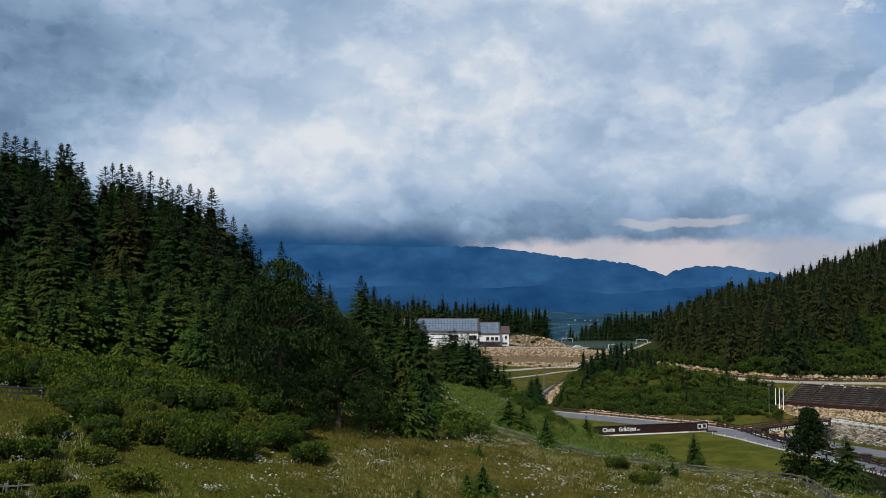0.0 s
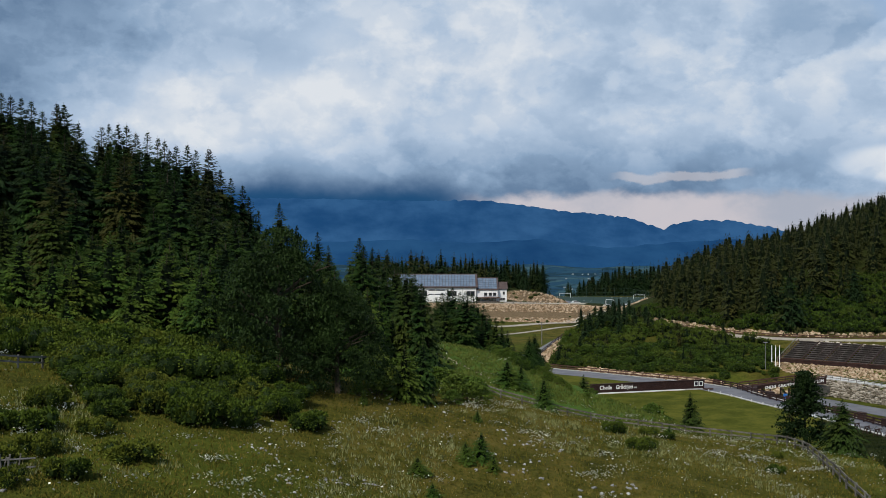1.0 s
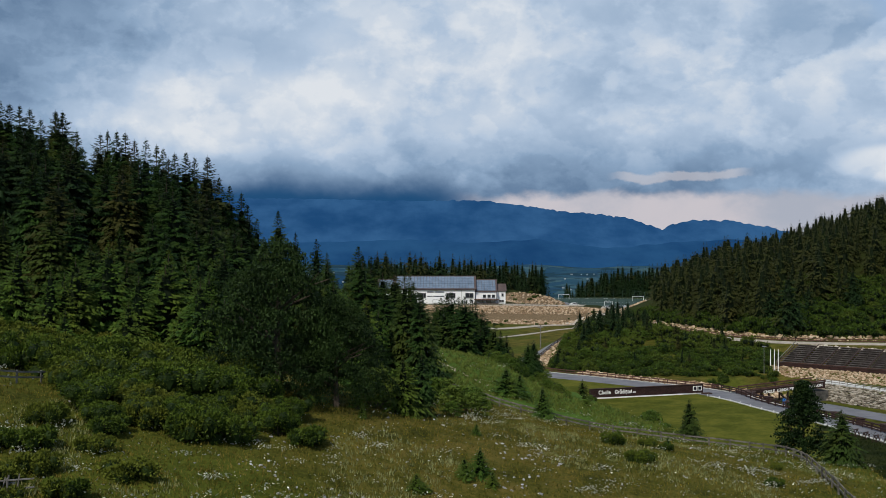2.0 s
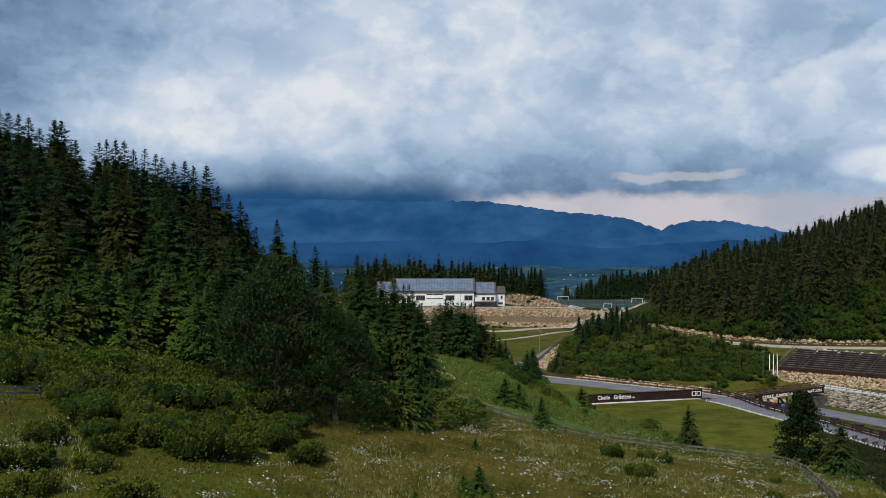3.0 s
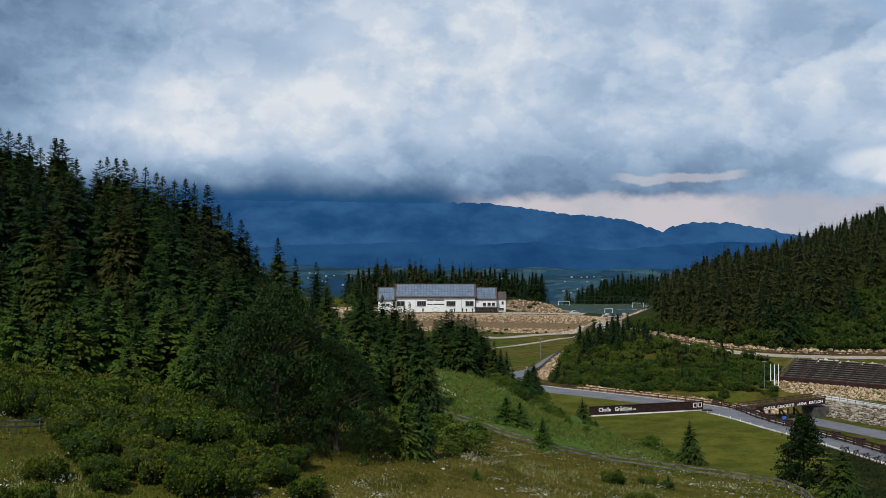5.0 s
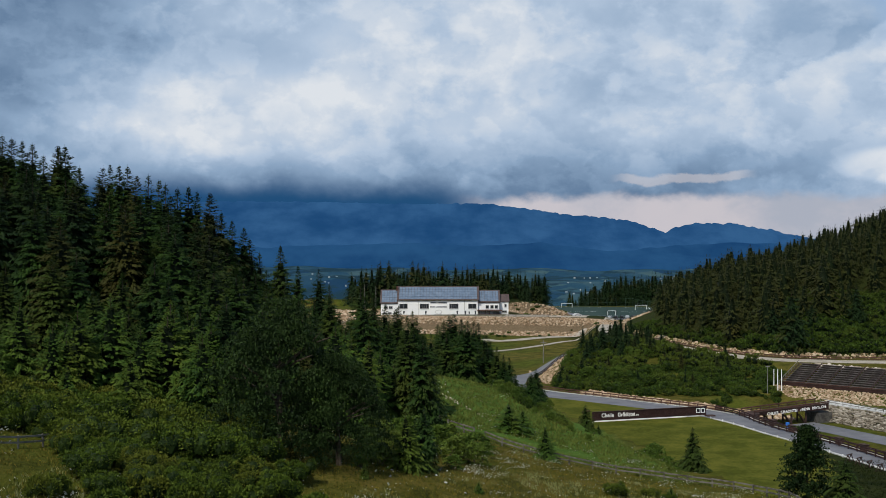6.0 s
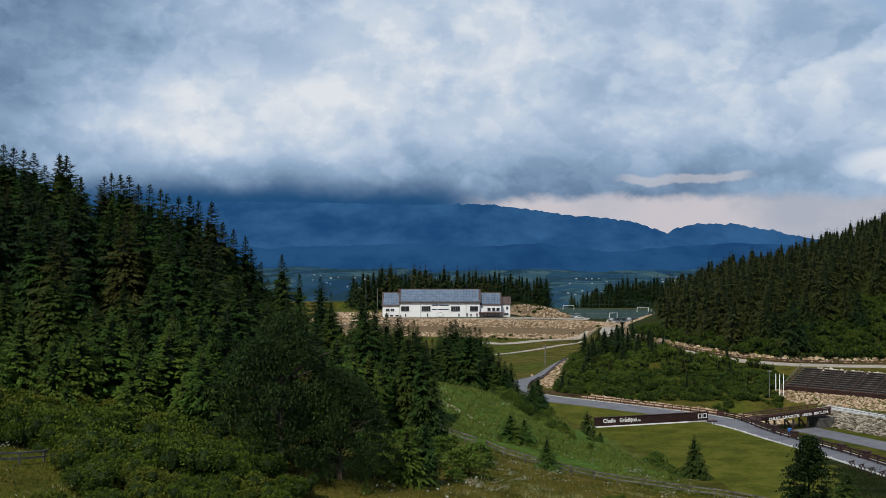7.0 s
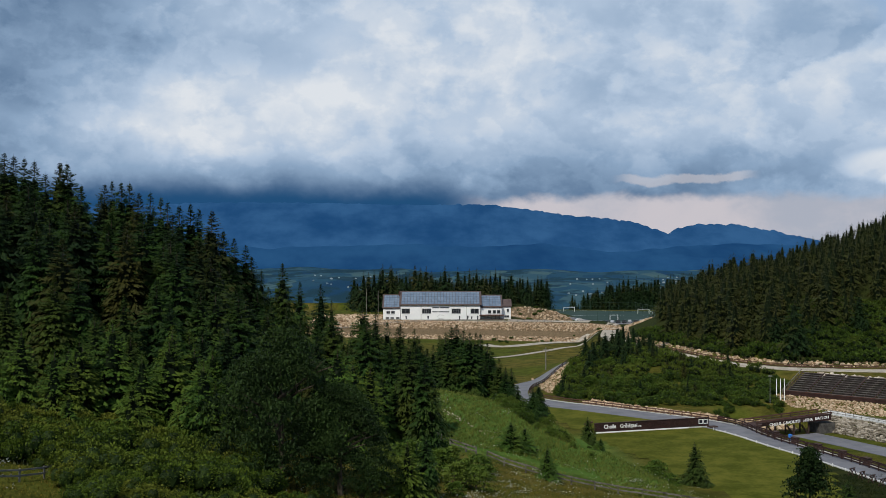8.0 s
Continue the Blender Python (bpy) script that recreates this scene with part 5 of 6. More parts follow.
# ---- the near wood ----
rng = random.Random(5)
SKYLINE = [(-0.50, 0.165), (-0.415, 0.151), (-0.366, 0.137), (-0.327, 0.122), (-0.305, 0.117), (-0.273, 0.107), (-0.240, 0.098), (-0.221, 0.095),
           (-0.190, 0.058), (-0.178, 0.036), (-0.156, 0.045), (-0.139, 0.020), (-0.122, 0.013), (-0.110, -0.004), (-0.098, -0.026), (-0.090, -0.024), (-0.081, 0.010), (-0.070, 0.001),
           (-0.055, -0.012), (-0.04, -0.013), (-0.03, -0.020), (-0.018, -0.038)]


def skyline(a):
    for (a0, h0), (a1, h1) in zip(SKYLINE, SKYLINE[1:]):
        if a0 <= a <= a1:
            return h0 + (h1 - h0) * (a - a0) / (a1 - a0)
    return SKYLINE[0][1] if a < SKYLINE[0][0] else -0.02


def spruce(x, y, h, kinds=SPRUCE, fat=None):
    k = kinds[rng.randrange(len(kinds))]
    return plant(k, x, y, h, rng.uniform(0, 6.28), fat or rng.uniform(0.95, 1.2), lean=rng.uniform(-0.02, 0.02))


def top_tree(a, e, y, kinds=SPRUCE, fat=None, lift=0.0):
    """A tree y metres ahead whose tip stands at the slopes a (sideways) and e (up) from the first eye."""
    x = a * y
    spruce(x, y, max(2.0, EYE + e * y - land(x, y)), kinds, fat)


# tips along the skyline of the wood, as slopes from the eye at half way
for i, (a, e, y) in enumerate((
        (-0.4187, 0.1227, 127), (-0.4112, 0.1195, 128), (-0.4042, 0.1184, 126), (-0.3914, 0.1146, 127), (-0.3817, 0.1039, 122), (-0.3710, 0.1130, 130), (-0.3651, 0.1103, 128),
        (-0.3587, 0.1119, 129), (-0.3517, 0.0932, 121), (-0.3292, 0.0916, 133), (-0.3185, 0.0943, 134), (-0.3094, 0.0937, 131), (-0.3013, 0.0926, 132), (-0.2938, 0.0846, 128),
        (-0.2831, 0.0851, 126), (-0.2729, 0.0803, 128), (-0.2670, 0.0766, 124), (-0.2606, 0.0664, 120), (-0.2525, 0.0723, 128), (-0.2439, 0.0739, 129))
        + ((-0.2380, 0.0691, 130), (-0.2262, 0.0685, 123), (-0.2139, 0.0492, 124), (-0.2032, 0.0417, 127), (-0.1935, 0.0347, 128), (-0.1860, 0.0235, 127), (-0.1780, 0.0106, 128),
           (-0.1576, 0.0176, 127), (-0.1415, -0.0023, 135), (-0.1201, -0.0065, 147), (-0.1104, -0.0205, 140), (-0.0810, -0.0173, 118), (-0.0692, -0.0269, 120), (-0.0450, -0.0398, 124),
           (-0.0322, -0.0441, 123), (-0.0209, -0.0634, 126), (-0.0558, -0.0526, 114))):
    top_tree(a, e + 3.47 / y, y, SPRUCE_OLD if i % 4 == 1 else SPRUCE, rng.uniform(0.9, 1.1))
# the body of the wood
spots = []
tries = 0
while len(spots) < 105 and tries < 9000:
    tries += 1
    y = rng.uniform(86, 146)
    a = rng.uniform(-0.50, -0.10)
    x = a * y
    if any((x - p) ** 2 + (y - q) ** 2 < 7.5 for p, q in spots) or (y < 92 and a > -0.2):
        continue
    near = step(84, 108, y)
    e = min(skyline(a - 0.012), skyline(a), skyline(a + 0.012)) - rng.uniform(0.012, 0.030)
    h = min(EYE + e * y - land(x, y), blend(rng.uniform(7, 10), rng.uniform(15, 20), near))
    if h > 4:
        spots.append((x, y))
        spruce(x, y, h, SPRUCE_OLD if rng.random() < 0.25 else SPRUCE)
# the dark row beyond the spur
def row_line(a):
    """Upper edge of that row, as a slope from the first eye."""
    return -0.052 + 0.018 * step(-0.02, 0.0, a) - 0.006 * step(0.012, 0.025, a) - 0.030 * step(0.025, 0.058, a) - 0.035 * step(0.055, 0.075, a)


for i in range(34):
    a = -0.022 + 0.092 * i / 33 + rng.uniform(-0.001, 0.001)
    top_tree(a, row_line(a) - (rng.uniform(0, 0.006) if i % 2 else rng.uniform(0.008, 0.035)), rng.uniform(188, 212), SPRUCE, rng.uniform(1.0, 1.25))
# nearer spruces on the spur, left of the grass
for i in range(26):
    a = -0.112 + 0.088 * i / 25 + rng.uniform(-0.002, 0.002)
    y = rng.uniform(102, 140)
    e = 0.008 - 0.016 * step(-0.06, -0.03, a) - rng.uniform(0.0, 0.012) if i % 3 == 0 else rng.uniform(-0.075, -0.015)
    top_tree(a, min(e, skyline(a)), y, SPRUCE, rng.uniform(1.0, 1.2))

# ---- beyond the valley ----
far_rng = random.Random(17)


def far_tree(x, y, h, fat=1.0):
    plant(FARSPRUCE[far_rng.randrange(3)], x, y, h, far_rng.uniform(0, 6), fat * far_rng.uniform(0.85, 1.2))


def far_top(a, e, y, fat=1.0):
    """As top_tree, from the last eye."""
    x = a * y
    far_tree(x, y, max(3.0, EYE + 6.92 + e * y - land(x, y)), fat)


for i in range(84):
    a = -0.09 + 0.185 * i / 83 + far_rng.uniform(-0.002, 0.002)
    e = -0.0145 - 0.012 * step(0.02, 0.10, a) - 0.009 * step(-0.06, -0.095, a) + far_rng.uniform(-0.012, 0.003)
    far_top(a, e, far_rng.uniform(540, 590), 1.0)
beyond = []
for i in range(80):
    a = 0.115 + 0.115 * i / 79 + far_rng.uniform(-0.002, 0.002)
    e = -0.024 - 0.014 * step(0.17, 0.118, a) + far_rng.uniform(-0.014, 0.003)
    y = far_rng.uniform(668, 690)
    beyond.append((a * y, y, max(3.0, EYE + 6.92 + e * y - land(a * y, y)), 1.1 * far_rng.uniform(0.85, 1.2)))
# wood on the eastern hill: the front rows one by one, the rest as one wood
east = []
for _ in range(9000):
    if len(east) >= 600:
        break
    y = far_rng.uniform(258, 480)
    x = far_rng.uniform(64, 250)
    e = upper_side(x, y)
    if e < 9 or x / y > 0.52 or x < 0.205 * y + 2 * math.sin(y) or any((x - p) ** 2 + (y - q) ** 2 < 9.0 for p, q, _ in east):
        continue
    if e < 9 + 28 * step(90, 112, x) and far_rng.random() < 0.85:
        continue
    east.append((x, y, far_rng.uniform(7, 11.5) * (0.7 if far_rng.random() < 0.3 else 1.0) * (1 + 0.4 * step(70, 40, e))))
east.sort(key=lambda p: p[1])
for x, y, h in east[:8]:
    far_tree(x, y, h, 1.15)


def joined(name, kinds, rows, material, label, category):
    """Many plants in one mesh."""
    V, F, marks, n = [], [], [], 0
    for x, y, h, fat in rows:
        me = kinds[far_rng.randrange(len(kinds))]["crown"]
        co = np.empty(len(me.vertices) * 3)
        me.vertices.foreach_get("co", co)
        co = co.reshape(-1, 3)
        ang = far_rng.uniform(0, 6.28)
        c, s = math.cos(ang), math.sin(ang)
        co = np.stack([(co[:, 0] * c - co[:, 1] * s) * h * fat, (co[:, 0] * s + co[:, 1] * c) * h * fat, co[:, 2] * h], 1) + (x, y, land(x, y) - 0.02 * h)
        k = len(me.loops) // len(me.polygons)
        idx = np.empty(len(me.loops), dtype=np.int32)
        me.loops.foreach_get("vertex_index", idx)
        mk = np.empty(len(me.polygons), dtype=np.int32)
        me.polygons.foreach_get("material_index", mk)
        marks.append(mk)
        V.append(co)
        F.append(idx.reshape(-1, k) + n)
        n += len(co)
    me = bpy.data.meshes.new(name)
    me.from_pydata(np.concatenate(V).tolist(), [], np.concatenate(F).tolist())
    me.materials.append(material)
    me.materials.append(M_CORE_SHADE)
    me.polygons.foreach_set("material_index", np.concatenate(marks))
    return tagged(new(name, me), label, category, kind="stuff")


joined("spruce_stand", FARSPRUCE, beyond, M_NEEDLE_BROWN_SHADED, "dark stand of spruces behind the sports field", "wood")
joined("spruce_wood", WOODSPRUCE, [(x, y, h, far_rng.uniform(1.15, 1.6)) for x, y, h in east[8:]], M_NEEDLE_BROWN_SHADED, "dense dark spruce wood covering the hillside", "wood")

# ---- meadow: fences, bushes, young trees ----
for line in ([(-2.6, 126.4), (-1.8, 122.4), (-0.8, 119.0)], [(0.2, 118.0), (1.6, 116.4), (3.0, 115.2)],
             [(4.2, 114.2), (6.1, 112.2), (8.1, 111.2), (10.4, 110.6), (13.2, 111.3), (16.8, 111.7), (20.5, 110.8), (23.9, 109.2), (28.1, 107.3), (30.4, 103.5), (31.4, 98.0), (31.1, 91.0),
              (29.9, 84.5), (28.4, 77.5), (27.3, 71.3), (26.6, 66)]):
    rail_fence("wooden_fence", line, 0.88, (0.5, 0.95), 2.5, M_FENCE, "weathered grey post-and-rail fence across the slope", "fences", 0.14, (0.07, 0.14))
rail_fence("wooden_fence", [(-38, 60), (-32, 62), (-28, 64.0), (-26.4, 67.0), (-25.5, 70.5), (-22, 75)], 0.8, (0.5, 0.95), 2.2, M_GREYWOOD, "leaning grey rail fence at the wood's edge", "fences", 0.11, (0.07, 0.11))


def broken_fence():
    """A heap of fallen palings over stones."""
    b = base_empty("broken_fence", Matrix.Translation((-20.3, 48.0, land(-20.3, 48.0))))
    r = random.Random(8)
    for i in range(11):
        x, y = r.uniform(-1.2, 1.0), r.uniform(-1.2, 1.2)
        bm = bmesh.new()
        beam(bm, (x, y, -0.1), (x + r.uniform(-0.7, 0.3), y + r.uniform(-0.3, 0.3), r.uniform(0.7, 1.2)), 0.07, 0.05)
        part("paling", bm, M_GREYWOOD, b)
    for k in (0.35, 0.75):
        part("rail", beam(bmesh.new(), (-1.6, -0.9, k), (1.2, 1.0, k - 0.15), 0.08, 0.06), M_GREYWOOD, b)
    tagged(b, "collapsed grey paling fence lying over stones", "fence", "fences")


broken_fence()

mr = random.Random(21)


def bush(x, y, r, flat=1, kinds=None):
    ks = kinds or JUNIPER
    k = ks[flat % len(ks)]
    return plant(k, x, y, r, mr.uniform(0, 6.28), mr.uniform(0.9, 1.15))


# single junipers out on the grass
for x, y, r, f in ((-16.0, 53.5, 1.35, 0), (-17.8, 49.3, 1.1, 1), (-18.8, 56.5, 0.95, 1), (-8.3, 63.9, 1.25, 1), (-14.6, 61.2, 1.7, 2), (-12.4, 62.0, 1.6, 2), (-17.6, 61.8, 1.5, 1), (-21.6, 55.2, 1.4, 1), (-20.1, 52.0, 1.2, 1),
                   (-23.4, 54.5, 1.3, 0), (-19.0, 59.5, 1.2, 1), (-22.5, 59.5, 1.3, 1), (-21.3, 50.0, 1.2, 0), (23.4, 74.5, 0.8, 0), (17.0, 88.2, 0.75, 1), (14.3, 76.8, 1.0, 1),
                   (18.3, 87.0, 0.6, 2), (13.7, 85.8, 1.0, 2), (-19.5, 47.0, 0.9, 2), (26.5, 84.0, 0.6, 1)):
    bush(x, y, r * 1.15, f)
# the thicket before the wood
thick = []
for _ in range(3000):
    if len(thick) >= 100:
        break
    a = mr.uniform(-0.46, -0.145)
    lo = 60.5 + 3.5 * step(-0.30, -0.20, a) + 10.0 * step(-0.335, -0.385, a)
    y = mr.uniform(lo, 88)
    x = a * y
    if math.hypot(x + 9.5, y - 74) < 4.5 or any((x - p) ** 2 + (y - q) ** 2 < 4.0 for p, q in thick) or (y > 78 and a > -0.2):
        continue
    thick.append((x, y))
    bush(x, y, mr.uniform(0.95, 1.75) * (1 + 0.60 * step(62, 74, y)), mr.randrange(3), THICKET)
# young spruces in and before the wood
for a, e, y, fat in ((-0.405, 0.015, 82, 1.0), (-0.375, -0.005, 80, 1.0), (-0.345, 0.0, 84, 1.1), (-0.318, 0.018, 86, 1.0), (-0.29, -0.01, 83, 1.0), (-0.265, 0.0, 85, 1.1),
                     (-0.235, -0.02, 84, 1.0), (-0.30, -0.035, 79, 1.0), (-0.36, -0.045, 78, 1.0), (-0.42, -0.04, 80, 1.0), (-0.25, -0.045, 80, 1.0), (-0.215, 0.005, 88, 1.0),
                     (-0.105, -0.015, 95, 0.9), (-0.09, -0.028, 98, 0.9), (-0.075, -0.035, 100, 0.9), (-0.062, -0.045, 104, 0.85), (-0.068, -0.06, 93, 0.9), (-0.085, -0.055, 91, 0.9),
                     (-0.05, -0.06, 112, 0.9)):
    top_tree(a, e, y, YOUNG, fat)
for x, y, h, fat in ((-3.0, 77.6, 4.4, 0.9), (-1.7, 79.8, 4.9, 0.7), (2.2, 64.4, 1.75, 1.1), (1.2, 63.6, 1.2, 1.0), (2.9, 63.0, 1.0, 1.1), (2.3, 75.0, 0.9, 1.0), (-1.6, 60.4, 1.05, 1.2),
                     (-5.6, 72.1, 1.2, 0.5), (-0.7, 57.2, 0.8, 1.2), (18.6, 87.5, 1.2, 0.8), (10.3, 110.0, 3.5, 1.0), (7.2, 122.5, 3.4, 1.5), (9.0, 125.0, 2.8, 1.4), (24.2, 184, 5.6, 0.95), (25.9, 180, 2.6, 0.9),
                     (36.6, 157.2, 6.6, 0.9), (12.0, 150, 4.6, 0.9), (13.4, 157, 4.8, 0.9), (14.5, 166, 4.6, 0.9), (34.9, 92.5, 4.9, 1.05)):
    fat *= 1.45 if h < 2.5 else 1.2 if h < 7 else 1.0
    plant(YOUNG[mr.randrange(3)] if h < 4.6 and y < 130 else SPRUCE_YARD[mr.randrange(2)], x, y, h, mr.uniform(0, 6), fat)
for i in range(26):
    a = mr.uniform(-0.44, -0.20)
    top_tree(a, mr.uniform(-0.065, 0.012), mr.uniform(79, 93), YOUNG, mr.uniform(0.9, 1.15))
# leafy growth on the bank between fence and lawn
bank = 0
while bank < 105:
    x, y = mr.uniform(7.5, 24), mr.uniform(119, 186)
    s = foot(x, y)
    if 2.5 < s < 26 + 0.1 * (y - 120) and mr.random() < step(24, 11, x) * step(118, 134, y):
        bush(x, y, mr.uniform(0.6, 1.7) * (0.55 + 0.45 * step(20, 10, x)), mr.randrange(2), LEAFBUSH if mr.random() < 0.65 else SHRUB)
        bank += 1
for x, y, r in ((26.6, 136.0, 3.0), (28.2, 134.5, 2.2), (25.6, 133.6, 1.9), (27.4, 131.5, 1.5), (-0.7, 93.2, 2.4), (0.7, 86.3, 2.2), (2.4, 87.6, 1.9), (2.8, 98.2, 2.3), (-5.0, 77.6, 1.7), (-2.6, 104.4, 2.6),
                (-6.2, 75.2, 1.0), (0.2, 99.5, 2.5), (1.6, 91.5, 2.1), (-1.6, 88.0, 2.0), (-0.6, 109.0, 2.0), (3.6, 103.5, 1.6), (0.6, 82.6, 1.2), (-4.0, 82.5, 2.3), (-5.6, 84.5, 2.6), (-3.4, 90.0, 2.8)):
    bush(x, y, r, mr.randrange(2), LEAFBUSH)

# the great dark broadleaf at the wood's edge, and the one by the fence
BEECH = [plant_kind("broadleaf_tree", crown(leafy_mesh("crown", 7 + 5 * i, 100, 430, (0.50, 0.06, 0.93), 0.0115, 1.1, 0.125, 0.35, 0.70), M_LEAF), M_LEAF, limbs_mesh("trunk", 3 + i, 9, 0.45, 0.12, 0.9, 0.028),
                    "broad dark-leaved tree with drooping boughs", "tree", "broadleaf trees") for i in range(2)]
plant(BEECH[0], -11.9, 75.0, 11.3, 0.4, 0.88)
plant(BEECH[1], -7.6, 74.6, 8.2, 2.4, 0.92)
ALDER = plant_kind("broadleaf_tree", crown(leafy_mesh("crown", 9, 190, 60, (0.31, 0.13, 0.97), 0.022, 0.4, 0.085, 0.75), M_LEAF_DEEP), M_LEAF_DEEP,
                   limbs_mesh("trunk", 5, 8, 0.25, 0.10, 0.9, 0.022), "dense deep green broadleaf tree beside the fence", "tree", "broadleaf trees")
# low growth below the fence
for i in range(16):
    x, y = mr.uniform(36.5, 47), mr.uniform(90, 116)
    if math.hypot(x - 34, y - 97) > 4:
        bush(x, y, mr.uniform(0.35, 0.8), mr.randrange(3), SHRUB)
plant(ALDER, 33.9, 99.3, 7.7, 1.0, 1.0)


# ---- shrub mound and hillside growth ----
mound = []
while len(mound) < 620:
    x, y = mr.uniform(27, 80), mr.uniform(238, 318)
    e = upper_side(x, y)
    u, v = stand_uv(x, y)
    gap = min(math.hypot(x - a, y - b) for a, b in ROAD)
    if e < -8.0 and (u < -2.5 or v > 18) and gap > (9 if y < 258 else 12.5) + 2 * noise.noise((x * 0.2, y * 0.2, 2.0)) and foot(x, y) < -12:
        if any((x - p) ** 2 + (y - q) ** 2 < 1.5 for p, q in mound):
            continue
        mound.append((x, y))
mound.sort(key=lambda p: p[1])
for x, y in mound[:230]:
    bush(x, y, mr.choice((mr.uniform(0.7, 1.4), mr.uniform(1.3, 2.8))), mr.randrange(3), SHRUB)
joined("mound_scrub", SCRUB, [(x, y, mr.choice((mr.uniform(0.8, 1.6), mr.uniform(1.5, 3.0))), 1.0) for x, y in mound[230:]], M_SHRUB, "dense green scrub over the embankment mound", "scrub")
for i in range(34):
    x, y = mr.uniform(38, 60), mr.uniform(262, 318)
    if upper_side(x, y) < -4 and foot(x, y) < -14:
        far_tree(x, y, mr.uniform(3.0, 6.5), 1.0)
leafy = 0
while leafy < 30:
    x, y = mr.uniform(29, 52), mr.uniform(250, 296)
    if foot(x, y) < -13 and upper_side(x, y) < -8 and min(math.hypot(x - a, y - b) for a, b in ROAD) > 11:
        bush(x, y, mr.uniform(2.0, 3.6), mr.randrange(2), LEAFBUSH)
        leafy += 1
for a, e, y in ((0.1292, -0.0661, 288), (0.1426, -0.0634, 292), (0.1490, -0.072, 284), (0.1598, -0.0581, 290), (0.1651, -0.0554, 294), (0.1748, -0.0570, 292), (0.1840, -0.0650, 286), (0.1910, -0.0634, 290),
                (0.1375, -0.070, 274), (0.1480, -0.0640, 272), (0.155, -0.062, 276), (0.1610, -0.0600, 270), (0.170, -0.060, 274), (0.180, -0.066, 276), (0.1330, -0.078, 268), (0.1660, -0.075, 266)):
    far_tree(a * y, y, max(2.5, EYE + 3.47 + e * y - land(a * y, y)), 1.15)
for x, y in mound[40:600:16]:
    far_tree(x, y, mr.uniform(2.5, 5.0), 1.1)
rows = []
for _ in range(9000):
    if len(rows) >= 650:
        break
    x, y = mr.uniform(62, 128), mr.uniform(254, 380)
    if 7.0 < upper_side(x, y) < 12 + 30 * step(85, 108, x) and x / y < 0.46:
        rows.append((x, y, mr.uniform(1.2, 2.8), 1.0))
joined("hillside_scrub", SCRUB, rows, M_SHRUB, "dense green scrub at the foot of the hillside", "scrub")

for i in range(34):
    bush(mr.uniform(58, 74), mr.uniform(229, 246), mr.uniform(0.7, 1.7), mr.randrange(3), SHRUB)
for i in range(16):
    bush(mr.uniform(33, 66), mr.uniform(517, 536), mr.uniform(0.8, 1.6), mr.randrange(3), SHRUB)
for i in range(14):
    bush(mr.uniform(10, 78), mr.uniform(445, 462) - 8, mr.uniform(0.7, 1.4), mr.randrange(3), SHRUB)

# ---- playing field, car park, cottage ----
field = part("playing_field", solid(-38, 40, -50, 50, -0.3, 0.14), M_TURF)
field.matrix_basis = Matrix.Translation((80, 600, 0)) @ Matrix.Rotation(radians(-6), 4, "Z")
tagged(field, "dark green artificial turf playing field", "field", kind="structure")
for a, b, c, d in ((-36, 38, -48, -47.8), (-36, 38, 47.8, 48), (-36, -35.8, -47.7, 47.7), (37.8, 38, -47.7, 47.7), (-35.7, 37.7, -0.1, 0.1)):
    ln = part("line", solid(a, b, c, d, 0.145, 0.152), M_PAINT, field)


def goal(x, y, turn, w=6.6):
    g = base_empty("goal", Matrix.Translation((x, y, 0.14)) @ Matrix.Rotation(turn, 4, "Z"))
    for s in (-1, 1):
        part("post", tube(bmesh.new(), (s * w / 2, 0, 0), (s * w / 2, 0, 2.6), 0.11, 0.11, 6), M_PAINT, g)
        part("stay", tube(bmesh.new(), (s * w / 2, 0, 2.55), (s * w / 2, 1.6, 0), 0.06, 0.06, 5), M_PAINT, g)
    part("crossbar", tube(bmesh.new(), (-w / 2, 0, 2.6), (w / 2, 0, 2.6), 0.11, 0.11, 6), M_PAINT, g)
    tagged(g, "white football goal on the turf", "goal", "goals")


goal(54, 570, 0.15)
goal(88, 562, 0.1, 4.2)
goal(114, 618, 0.0)
goal(73, 640, 0.0)
M_MESHPOST = painted("green_steel", (0.03, 0.06, 0.05), (0.05, 0.09, 0.07), 2.0, 0.6, 9.0, 0.001)
ring = [(42, 549), (121, 557), (115, 653), (44, 640), (42, 549)]
spots = along(ring, 6.0)
cage = base_empty("ball_fence", Matrix.Translation((42, 549, 0)))
tagged(cage, "tall thin steel fence round the playing field", "fence")
for x, y, a in spots:
    part("post", tube(bmesh.new(), (x - 42, y - 549, -0.3), (x - 42, y - 549, 5.2), 0.07, 0.07, 5), M_MESHPOST, cage)
for (x0, y0), (x1, y1) in zip(ring, ring[1:]):
    for z in (0.5, 2.8, 5.1):
        part("rail", tube(bmesh.new(), (x0 - 42, y0 - 549, z), (x1 - 42, y1 - 549, z), 0.04, 0.04, 4), M_MESHPOST, cage)
tagged(ribbon("car_park", [(60, 534), (80, 536), (100, 540), (118, 546)], 6.0, 0.12, M_ASPHALT), "grey asphalt car park beside the field", "car park", kind="structure")


